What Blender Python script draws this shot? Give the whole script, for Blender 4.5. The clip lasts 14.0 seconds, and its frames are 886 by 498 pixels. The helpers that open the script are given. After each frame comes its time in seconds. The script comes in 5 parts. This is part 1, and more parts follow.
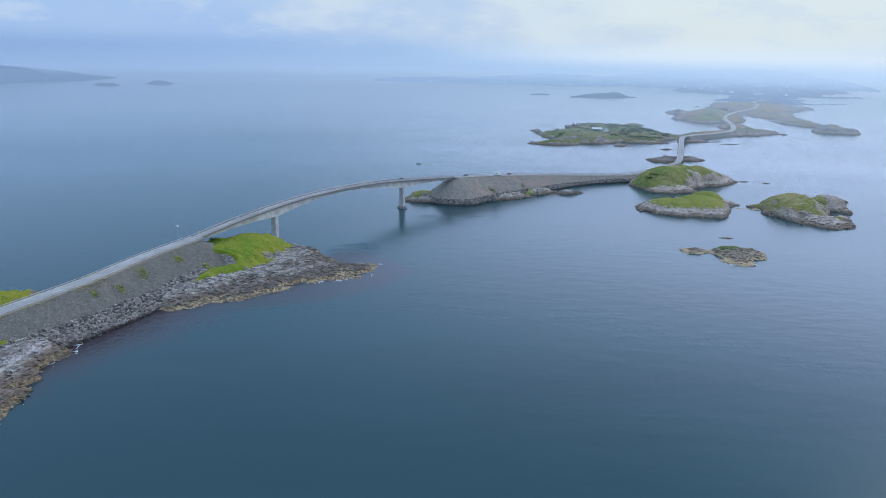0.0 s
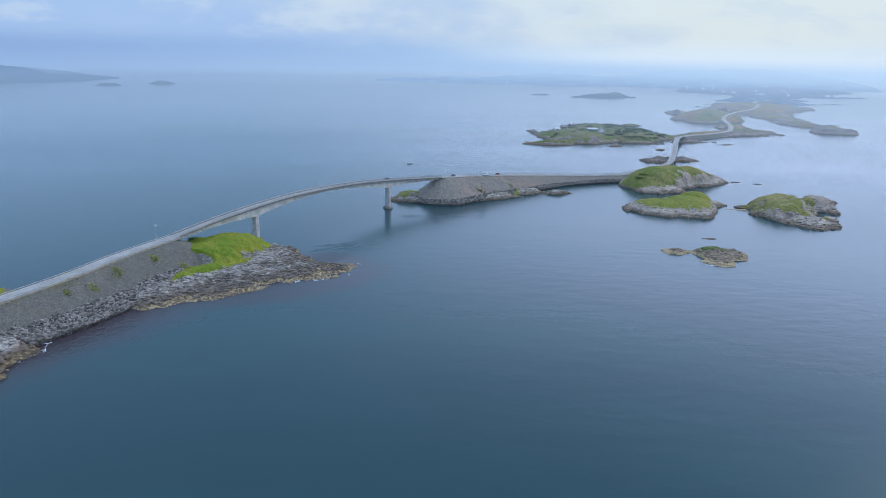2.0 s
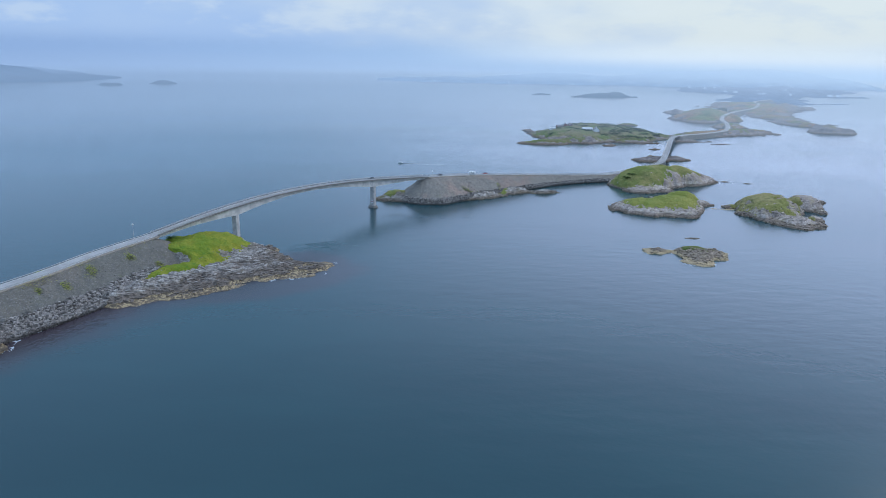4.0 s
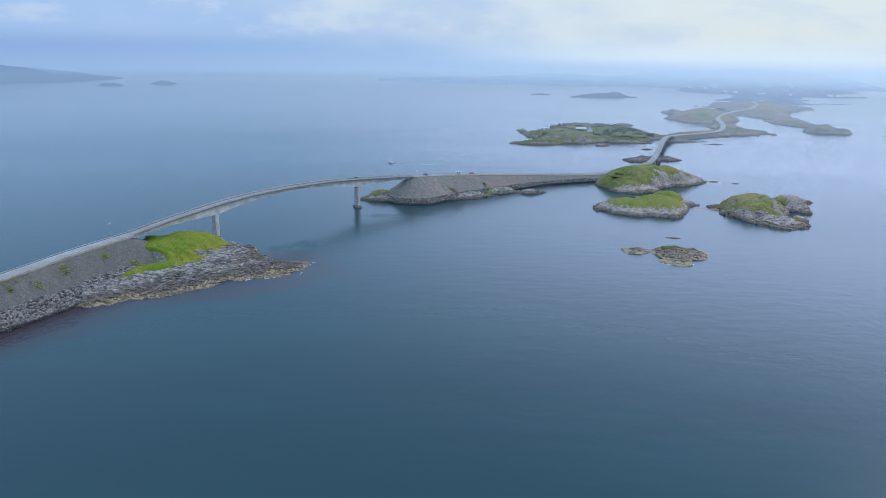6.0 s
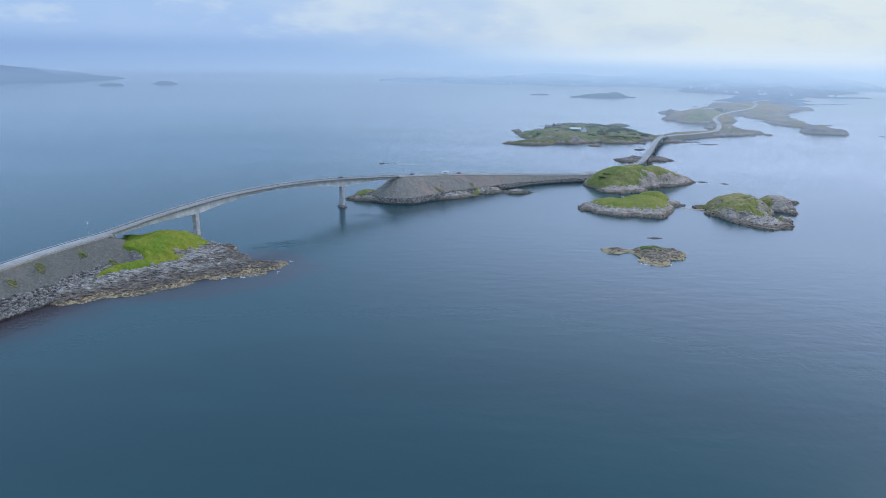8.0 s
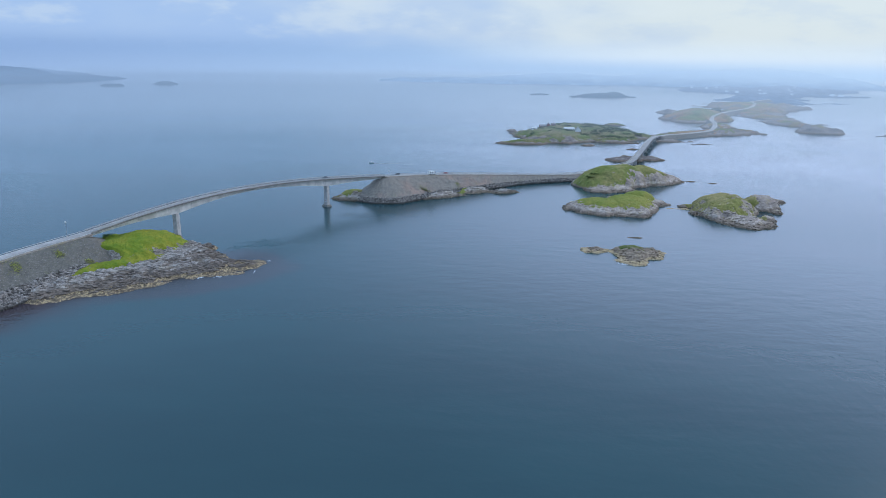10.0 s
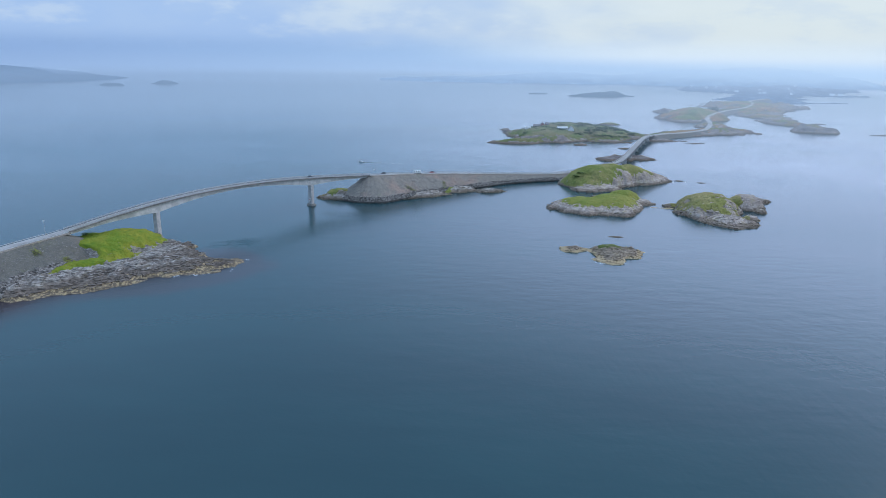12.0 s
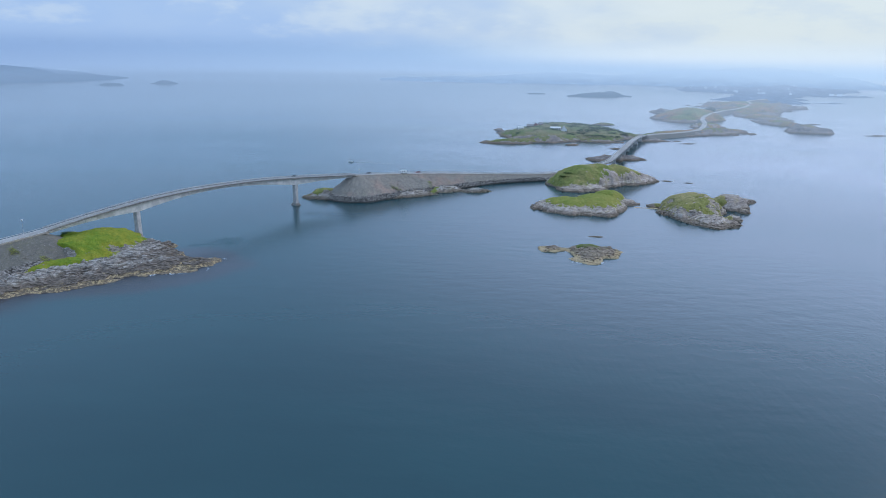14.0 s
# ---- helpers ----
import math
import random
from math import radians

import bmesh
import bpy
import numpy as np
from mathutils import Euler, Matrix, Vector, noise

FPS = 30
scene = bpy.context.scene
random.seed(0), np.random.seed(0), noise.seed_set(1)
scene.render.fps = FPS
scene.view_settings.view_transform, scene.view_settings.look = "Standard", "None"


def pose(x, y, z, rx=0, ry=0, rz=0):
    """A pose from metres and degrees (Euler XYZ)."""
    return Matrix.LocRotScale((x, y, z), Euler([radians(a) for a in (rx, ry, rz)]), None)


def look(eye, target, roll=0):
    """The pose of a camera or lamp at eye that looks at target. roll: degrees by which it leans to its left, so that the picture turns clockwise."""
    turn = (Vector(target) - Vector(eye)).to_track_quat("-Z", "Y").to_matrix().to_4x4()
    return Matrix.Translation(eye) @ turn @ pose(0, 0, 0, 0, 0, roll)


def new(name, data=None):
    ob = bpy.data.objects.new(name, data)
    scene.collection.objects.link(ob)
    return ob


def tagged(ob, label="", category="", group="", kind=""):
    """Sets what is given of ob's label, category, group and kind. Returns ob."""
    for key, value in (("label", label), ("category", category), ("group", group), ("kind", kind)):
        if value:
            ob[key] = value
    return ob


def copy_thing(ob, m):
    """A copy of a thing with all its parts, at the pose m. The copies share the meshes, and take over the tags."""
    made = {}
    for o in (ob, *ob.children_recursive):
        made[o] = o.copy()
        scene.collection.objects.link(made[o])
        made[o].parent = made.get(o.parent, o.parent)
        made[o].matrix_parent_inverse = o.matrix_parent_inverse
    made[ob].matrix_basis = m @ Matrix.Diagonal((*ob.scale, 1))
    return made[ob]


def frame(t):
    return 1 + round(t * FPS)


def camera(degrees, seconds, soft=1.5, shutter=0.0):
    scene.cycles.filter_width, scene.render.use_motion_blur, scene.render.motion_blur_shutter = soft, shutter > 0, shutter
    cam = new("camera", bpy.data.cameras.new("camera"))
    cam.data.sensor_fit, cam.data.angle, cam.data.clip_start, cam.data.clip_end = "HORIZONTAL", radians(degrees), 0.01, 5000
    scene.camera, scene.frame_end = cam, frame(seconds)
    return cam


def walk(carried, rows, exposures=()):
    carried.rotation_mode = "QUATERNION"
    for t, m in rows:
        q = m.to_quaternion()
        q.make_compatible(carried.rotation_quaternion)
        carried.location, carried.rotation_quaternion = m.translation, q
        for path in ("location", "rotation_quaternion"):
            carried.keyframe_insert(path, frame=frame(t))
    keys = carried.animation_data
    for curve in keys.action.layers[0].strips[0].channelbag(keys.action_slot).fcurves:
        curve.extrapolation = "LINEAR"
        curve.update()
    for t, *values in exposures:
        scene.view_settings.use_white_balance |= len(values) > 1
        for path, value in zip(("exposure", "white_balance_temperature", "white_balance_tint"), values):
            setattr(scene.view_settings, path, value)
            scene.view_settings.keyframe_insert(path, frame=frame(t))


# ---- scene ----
cam = camera(67.5, 14.0, soft=0.75)
PATH = [
    (0, (-5.270, 1.439, 114.814), (-5.221, 4.127, 114.031), 1.1),
    (0.5, (-1.474, 1.334, 114.822), (-1.431, 4.022, 114.040), 1.1),
    (1, (2.299, 1.312, 114.835), (2.337, 4.000, 114.052), 1.1),
    (1.5, (6.058, 1.351, 114.843), (6.091, 4.039, 114.061), 1.1),
    (2, (9.824, 1.355, 114.853), (9.852, 4.043, 114.071), 1.1),
    (2.5, (13.640, 1.358, 114.859), (13.664, 4.046, 114.076), 1.1),
    (3, (17.514, 1.329, 114.863), (17.532, 4.017, 114.079), 1.1),
    (5.5, (36.862, 0.631, 114.936), (36.858, 3.319, 114.153), 1.0),
    (6, (40.600, 0.473, 114.936), (40.592, 3.161, 114.153), 1.0),
    (6.5, (44.414, 0.308, 114.944), (44.400, 2.996, 114.162), 1.0),
    (7, (48.280, 0.150, 114.950), (48.264, 2.838, 114.167), 1.0),
    (7.5, (52.189, -0.057, 114.967), (52.168, 2.631, 114.184), 1.0),
    (8, (56.078, -0.279, 115.000), (56.052, 2.409, 114.218), 1.0),
    (10.5, (75.379, -1.453, 115.483), (75.333, 1.235, 114.699), 0.9),
    (11, (79.164, -1.721, 115.548), (79.115, 0.967, 114.762), 0.9),
    (11.5, (82.900, -1.959, 115.606), (82.846, 0.729, 114.822), 0.9),
    (12, (86.580, -2.057, 115.688), (86.524, 0.630, 114.902), 0.9),
    (12.5, (90.238, -2.138, 115.784), (90.181, 0.549, 114.997), 0.9),
    (13, (93.971, -2.311, 115.867), (93.911, 0.375, 115.081), 0.9),
    (13.5, (97.782, -2.607, 115.917), (97.717, 0.080, 115.132), 0.9),
    (14, (101.646, -2.992, 115.923), (101.578, -0.304, 115.137), 0.9),
]
walk(cam, [(t, look(eye, target, roll)) for t, eye, target, roll in PATH], exposures=[(0.0, 0.0, 5950, 10)])

# ---------------- world, sun, exposure ----------------
scene.view_settings.exposure = 0.0
SUN_AZ, SUN_EL = radians(72), radians(45)      # azimuth clockwise from +y
world = bpy.data.worlds.new("overcast_sky")
scene.world = world
world.use_nodes = True
WN, WL = world.node_tree.nodes, world.node_tree.links
WN.clear()


def wnode(kind, **values):
    n = WN.new(kind)
    for key, value in values.items():
        n.inputs[key].default_value = value
    return n


def wmath(op, a, b=None, c=None, clamp=False):
    n = WN.new("ShaderNodeMath")
    n.operation, n.use_clamp = op, clamp
    for i, v in enumerate((a, b, c)):
        if v is None:
            continue
        if isinstance(v, (int, float)):
            n.inputs[i].default_value = v
        else:
            WL.new(v, n.inputs[i])
    return n.outputs[0]


def wmix(fac, a, b):
    n = WN.new("ShaderNodeMix")
    n.data_type = "RGBA"
    for i, v in ((0, fac), (6, a), (7, b)):
        if isinstance(v, (tuple, float, int)):
            n.inputs[i].default_value = v
        else:
            WL.new(v, n.inputs[i])
    return n.outputs[2]


sky = WN.new("ShaderNodeTexSky")
sky.sky_type, sky.sun_disc = "NISHITA", False
sky.sun_elevation, sky.sun_rotation = SUN_EL, SUN_AZ
sky.dust_density, sky.ozone_density = 2.0, 2.0
skyb = WN.new("ShaderNodeVectorMath")
skyb.operation = "SCALE"
skyb.inputs[3].default_value = 0.10
WL.new(sky.outputs[0], skyb.inputs[0])
coord = WN.new("ShaderNodeTexCoord").outputs["Generated"]
sep = WN.new("ShaderNodeSeparateXYZ")
WL.new(coord, sep.inputs[0])
dx, dy, dz = sep.outputs
# cloud texture, flattened towards the horizon
stretch = WN.new("ShaderNodeMapping")
stretch.inputs["Scale"].default_value = (1.0, 1.0, 3.2)
WL.new(coord, stretch.inputs[0])
cl = wnode("ShaderNodeTexNoise", Scale=4.2, Detail=7.0, Roughness=0.52)
WL.new(stretch.outputs[0], cl.inputs["Vector"])
cl2 = wnode("ShaderNodeTexNoise", Scale=1.6, Detail=3.0, Roughness=0.5)
WL.new(stretch.outputs[0], cl2.inputs["Vector"])
# brighter cloud deck on the side of the hidden sun
side = wmath("ADD", wmath("MULTIPLY", dx, 0.95), wmath("MULTIPLY", dy, 0.30))
lift = wmath("ADD", side, wmath("MULTIPLY", dz, 1.2))
lift = wmath("ADD", lift, wmath("MULTIPLY", wmath("SUBTRACT", cl.outputs["Fac"], 0.5), 1.1))
lift = wmath("ADD", lift, wmath("MULTIPLY", wmath("SUBTRACT", cl2.outputs["Fac"], 0.5), 0.9))
fac = WN.new("ShaderNodeMapRange")
fac.interpolation_type = "SMOOTHSTEP"
fac.inputs[1].default_value, fac.inputs[2].default_value = -0.05, 0.80
WL.new(lift, fac.inputs[0])
cloud = wmix(fac.outputs[0], (0.41, 0.565, 0.82, 1), (0.76, 0.82, 0.80, 1))
# torn edges of the cloud deck: pale puffs and blue-grey gaps
torn = WN.new("ShaderNodeMapping")
torn.inputs["Scale"].default_value = (1.0, 1.0, 2.8)
WL.new(coord, torn.inputs[0])
puff = wnode("ShaderNodeTexNoise", Scale=8.5, Detail=8.0, Roughness=0.58)
WL.new(torn.outputs[0], puff.inputs["Vector"])
gap = WN.new("ShaderNodeMapRange")
gap.interpolation_type = "SMOOTHSTEP"
gap.inputs[1].default_value, gap.inputs[2].default_value = 0.50, 0.34
WL.new(puff.outputs["Fac"], gap.inputs[0])
lump = WN.new("ShaderNodeMapRange")
lump.interpolation_type = "SMOOTHSTEP"
lump.inputs[1].default_value, lump.inputs[2].default_value = 0.50, 0.66
WL.new(puff.outputs["Fac"], lump.inputs[0])
cloud = wmix(wmath("MULTIPLY", gap.outputs[0], 0.24), cloud, (0.47, 0.61, 0.81, 1))
cloud = wmix(wmath("MULTIPLY", lump.outputs[0], 0.30), cloud, (0.80, 0.86, 0.85, 1))
# the deck overhead, thinner and brighter
high = WN.new("ShaderNodeMapRange")
high.interpolation_type = "SMOOTHSTEP"
high.inputs[1].default_value, high.inputs[2].default_value = 0.072, 0.14
WL.new(dz, high.inputs[0])
cloud = wmix(wmath("MULTIPLY", high.outputs[0], 0.9), cloud, (0.72, 1.085, 1.63, 1))
middle = WN.new("ShaderNodeMapRange")
middle.interpolation_type = "SMOOTHSTEP"
middle.inputs[1].default_value, middle.inputs[2].default_value = 0.13, 0.28
WL.new(dz, middle.inputs[0])
cloud = wmix(middle.outputs[0], cloud, (0.465, 0.70, 1.03, 1))
zenith = WN.new("ShaderNodeMapRange")
zenith.interpolation_type = "SMOOTHSTEP"
zenith.inputs[1].default_value, zenith.inputs[2].default_value = 0.45, 0.8
WL.new(dz, zenith.inputs[0])
cloud = wmix(zenith.outputs[0], cloud, (0.68, 0.94, 1.33, 1))
# broad brightness of the cloud in front of the hidden sun
GLOW = (math.sin(radians(46)) * math.cos(radians(22)), math.cos(radians(46)) * math.cos(radians(22)), math.sin(radians(22)))
near_sun = wmath("ADD", wmath("ADD", wmath("MULTIPLY", dx, GLOW[0]), wmath("MULTIPLY", dy, GLOW[1])), wmath("MULTIPLY", dz, GLOW[2]))
veil = WN.new("ShaderNodeMapRange")
veil.interpolation_type = "SMOOTHSTEP"
veil.inputs[1].default_value, veil.inputs[2].default_value = 0.48, 1.0
WL.new(near_sun, veil.inputs[0])
above = WN.new("ShaderNodeMapRange")
above.interpolation_type = "SMOOTHSTEP"
above.inputs[1].default_value, above.inputs[2].default_value = 0.076, 0.13
WL.new(dz, above.inputs[0])
below = WN.new("ShaderNodeMapRange")
below.interpolation_type = "SMOOTHSTEP"
below.inputs[1].default_value, below.inputs[2].default_value = 0.60, 0.22
WL.new(dz, below.inputs[0])
cloud = wmix(wmath("MULTIPLY", wmath("MULTIPLY", veil.outputs[0], above.outputs[0]), below.outputs[0]), cloud, (1.60, 1.87, 2.55, 1))
# mist bank along the horizon
mist = WN.new("ShaderNodeMapRange")
mist.interpolation_type = "SMOOTHSTEP"
mist.inputs[1].default_value, mist.inputs[2].default_value = 0.024, -0.008
WL.new(dz, mist.inputs[0])
mist_side = WN.new("ShaderNodeMapRange")
mist_side.inputs[1].default_value, mist_side.inputs[2].default_value = 0.0, 0.62
WL.new(side, mist_side.inputs[0])
mist_col = wmix(mist_side.outputs[0], (0.31, 0.46, 0.73, 1), (0.72, 0.82, 0.89, 1))
cloud = wmix(wmath("MULTIPLY", mist.outputs[0], 0.85), cloud, mist_col)
total = wmix(0.08, cloud, skyb.outputs[0])
bg = WN.new("ShaderNodeBackground")
bg.inputs[1].default_value = 1.0
WL.new(total, bg.inputs[0])
WL.new(bg.outputs[0], WN.new("ShaderNodeOutputWorld").inputs[0])

sun_data = bpy.data.lights.new("sun", "SUN")
sun_data.energy, sun_data.angle, sun_data.color = 1.05, radians(60), (1.0, 0.90, 0.76)
sun_ob = new("sun", sun_data)
sun_ob.matrix_world = look((math.sin(SUN_AZ) * 900, math.cos(SUN_AZ) * 900, math.tan(SUN_EL) * 900), (0, 0, 0))


# ---------------- materials ----------------
class Mat:
    """A small wrapper round a principled node material."""

    def __init__(self, name, rough=0.8, metal=0.0, spec=0.5):
        self.m = bpy.data.materials.new(name)
        self.m.use_nodes = True
        self.t = self.m.node_tree
        self.n, self.l = self.t.nodes, self.t.links
        self.b = self.n["Principled BSDF"]
        self.b.inputs["Roughness"].default_value = rough
        self.b.inputs["Metallic"].default_value = metal
        self.b.inputs["Specular IOR Level"].default_value = spec
        self.pos = self.n.new("ShaderNodeNewGeometry").outputs["Position"]

    def put(self, value, socket):
        if isinstance(value, (int, float, tuple)):
            socket.default_value = value
        else:
            self.l.new(value, socket)

    def noise(self, scale, detail=4.0, rough=0.55, squash=(1, 1, 1), turn=0.0, distort=0.0):
        mp = self.n.new("ShaderNodeMapping")
        mp.inputs["Scale"].default_value = squash
        mp.inputs["Rotation"].default_value = (0, 0, turn)
        self.l.new(self.pos, mp.inputs[0])
        n = self.n.new("ShaderNodeTexNoise")
        n.inputs["Scale"].default_value, n.inputs["Detail"].default_value = scale, detail
        n.inputs["Roughness"].default_value, n.inputs["Distortion"].default_value = rough, distort
        self.l.new(mp.outputs[0], n.inputs["Vector"])
        return n.outputs["Fac"]

    def waves(self, scale, heading, length):
        """Noise drawn out along the crests of small waves."""
        mp = self.n.new("ShaderNodeMapping")
        mp.vector_type = "TEXTURE"
        mp.inputs["Scale"].default_value = (length, 1, 1)
        mp.inputs["Rotation"].default_value = (0, 0, heading)
        self.l.new(self.pos, mp.inputs[0])
        n = self.n.new("ShaderNodeTexNoise")
        n.inputs["Scale"].default_value, n.inputs["Detail"].default_value = scale, 3.0
        self.l.new(mp.outputs[0], n.inputs["Vector"])
        return n.outputs["Fac"]

    def voronoi(self, scale, feature="F1", out="Distance"):
        n = self.n.new("ShaderNodeTexVoronoi")
        n.feature = feature
        n.inputs["Scale"].default_value = scale
        self.l.new(self.pos, n.inputs["Vector"])
        return n.outputs[out]

    def ramp(self, value, lo, hi, a=0.0, b=1.0):
        n = self.n.new("ShaderNodeMapRange")
        n.interpolation_type = "SMOOTHSTEP"
        for i, v in enumerate((value, lo, hi, a, b)):
            self.put(v, n.inputs[i])
        return n.outputs[0]

    def math(self, op, a, b=0.0):
        n = self.n.new("ShaderNodeMath")
        n.operation = op
        self.put(a, n.inputs[0])
        self.put(b, n.inputs[1])
        return n.outputs[0]

    def mix(self, fac, a, b, blend="MIX"):
        n = self.n.new("ShaderNodeMix")
        n.data_type, n.blend_type = "RGBA", blend
        for i, v in ((0, fac), (6, a), (7, b)):
            if isinstance(v, tuple) and len(v) == 3:
                v = (*v, 1)
            self.put(v, n.inputs[i])
        return n.outputs[2]

    def height(self):
        n = self.n.new("ShaderNodeSeparateXYZ")
        self.l.new(self.pos, n.inputs[0])
        return n.outputs[2]

    def up(self):
        n = self.n.new("ShaderNodeSeparateXYZ")
        self.l.new(self.n["Geometry"].outputs["Normal"], n.inputs[0])
        return n.outputs[2]

    def island(self):
        return self.n["Geometry"].outputs["Random Per Island"]

    def objrand(self):
        return self.n.new("ShaderNodeObjectInfo").outputs["Random"]

    def bump(self, value, strength, distance):
        n = self.n.new("ShaderNodeBump")
        n.inputs["Strength"].default_value, n.inputs["Distance"].default_value = strength, distance
        self.l.new(value, n.inputs["Height"])
        prev = self.b.inputs["Normal"]
        if prev.is_linked:
            self.l.new(prev.links[0].from_socket, n.inputs["Normal"])
        self.l.new(n.outputs[0], prev)
        return self

    def colour(self, value):
        if isinstance(value, tuple) and len(value) == 3:
            value = (*value, 1)
        self.put(value, self.b.inputs["Base Color"])
        return self

    def rough(self, value):
        self.put(value, self.b.inputs["Roughness"])
        return self


def plain(name, col, rough=0.6, metal=0.0, vary=0.18, scale=1.5):
    m = Mat(name, rough, metal)
    dark = tuple(c * (1 - vary) for c in col)
    return m.colour(m.mix(m.ramp(m.noise(scale), 0.35, 0.65), dark, col)).m


def water_material():
    m = Mat("sea_water", 0.08, 0, 0.5)
    m.b.inputs["IOR"].default_value = 1.333
    patch = m.noise(0.0045, 4, 0.55, (1, 2.2, 1), 0.35)
    sep_x = m.n.new("ShaderNodeSeparateXYZ")
    m.l.new(m.pos, sep_x.inputs[0])
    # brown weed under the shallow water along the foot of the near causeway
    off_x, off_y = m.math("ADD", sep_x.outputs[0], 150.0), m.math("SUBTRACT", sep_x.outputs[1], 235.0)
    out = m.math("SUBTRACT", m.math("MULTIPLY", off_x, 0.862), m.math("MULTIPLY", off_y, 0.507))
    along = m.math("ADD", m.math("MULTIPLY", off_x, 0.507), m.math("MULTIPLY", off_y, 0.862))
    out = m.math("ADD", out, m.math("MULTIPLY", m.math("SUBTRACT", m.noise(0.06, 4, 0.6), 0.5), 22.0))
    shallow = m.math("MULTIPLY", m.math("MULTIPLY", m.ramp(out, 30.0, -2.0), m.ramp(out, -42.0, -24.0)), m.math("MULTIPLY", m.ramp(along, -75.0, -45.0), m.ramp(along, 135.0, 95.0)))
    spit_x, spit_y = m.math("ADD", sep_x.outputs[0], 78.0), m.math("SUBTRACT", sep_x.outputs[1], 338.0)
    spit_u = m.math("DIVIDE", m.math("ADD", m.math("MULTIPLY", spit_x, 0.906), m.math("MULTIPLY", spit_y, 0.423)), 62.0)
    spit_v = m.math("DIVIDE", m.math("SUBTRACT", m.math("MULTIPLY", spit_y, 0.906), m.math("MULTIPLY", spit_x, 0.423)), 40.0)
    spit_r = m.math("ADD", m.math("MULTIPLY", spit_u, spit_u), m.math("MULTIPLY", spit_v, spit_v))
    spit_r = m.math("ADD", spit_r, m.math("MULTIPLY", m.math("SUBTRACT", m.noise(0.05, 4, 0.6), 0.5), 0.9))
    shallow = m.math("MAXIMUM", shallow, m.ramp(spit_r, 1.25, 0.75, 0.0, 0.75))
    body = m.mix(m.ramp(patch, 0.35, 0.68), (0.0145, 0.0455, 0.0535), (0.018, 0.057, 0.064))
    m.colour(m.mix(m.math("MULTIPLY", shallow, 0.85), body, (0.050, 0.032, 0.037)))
    m.rough(m.ramp(patch, 0.3, 0.7, 0.185, 0.21))
    open_sea = m.math("MULTIPLY", m.math("SUBTRACT", sep_x.outputs[0], 60.0), 0.0009)
    wind = m.ramp(m.math("ADD", m.noise(0.011, 4, 0.6, (1, 1.8, 1), 0.6), open_sea), 0.36, 0.72, 0.75, 1.2)
    m.bump(m.math("MULTIPLY", m.noise(0.06, 3, 0.5, (1, 2.4, 1), -0.5), wind), 0.07, 1.4)
    m.bump(m.math("MULTIPLY", m.waves(0.55, radians(-20), 1.8), wind), 0.05, 0.45)
    # longer wind waves on the open side
    open_wind = m.ramp(m.math("ADD", sep_x.outputs[0], m.math("MULTIPLY", m.math("SUBTRACT", m.noise(0.012, 3), 0.5), 260.0)), 60.0, 230.0, 0.0, 1.0)
    m.bump(m.math("MULTIPLY", m.waves(0.36, radians(-84), 4.5), open_wind), 0.10, 0.5)
    return m.m


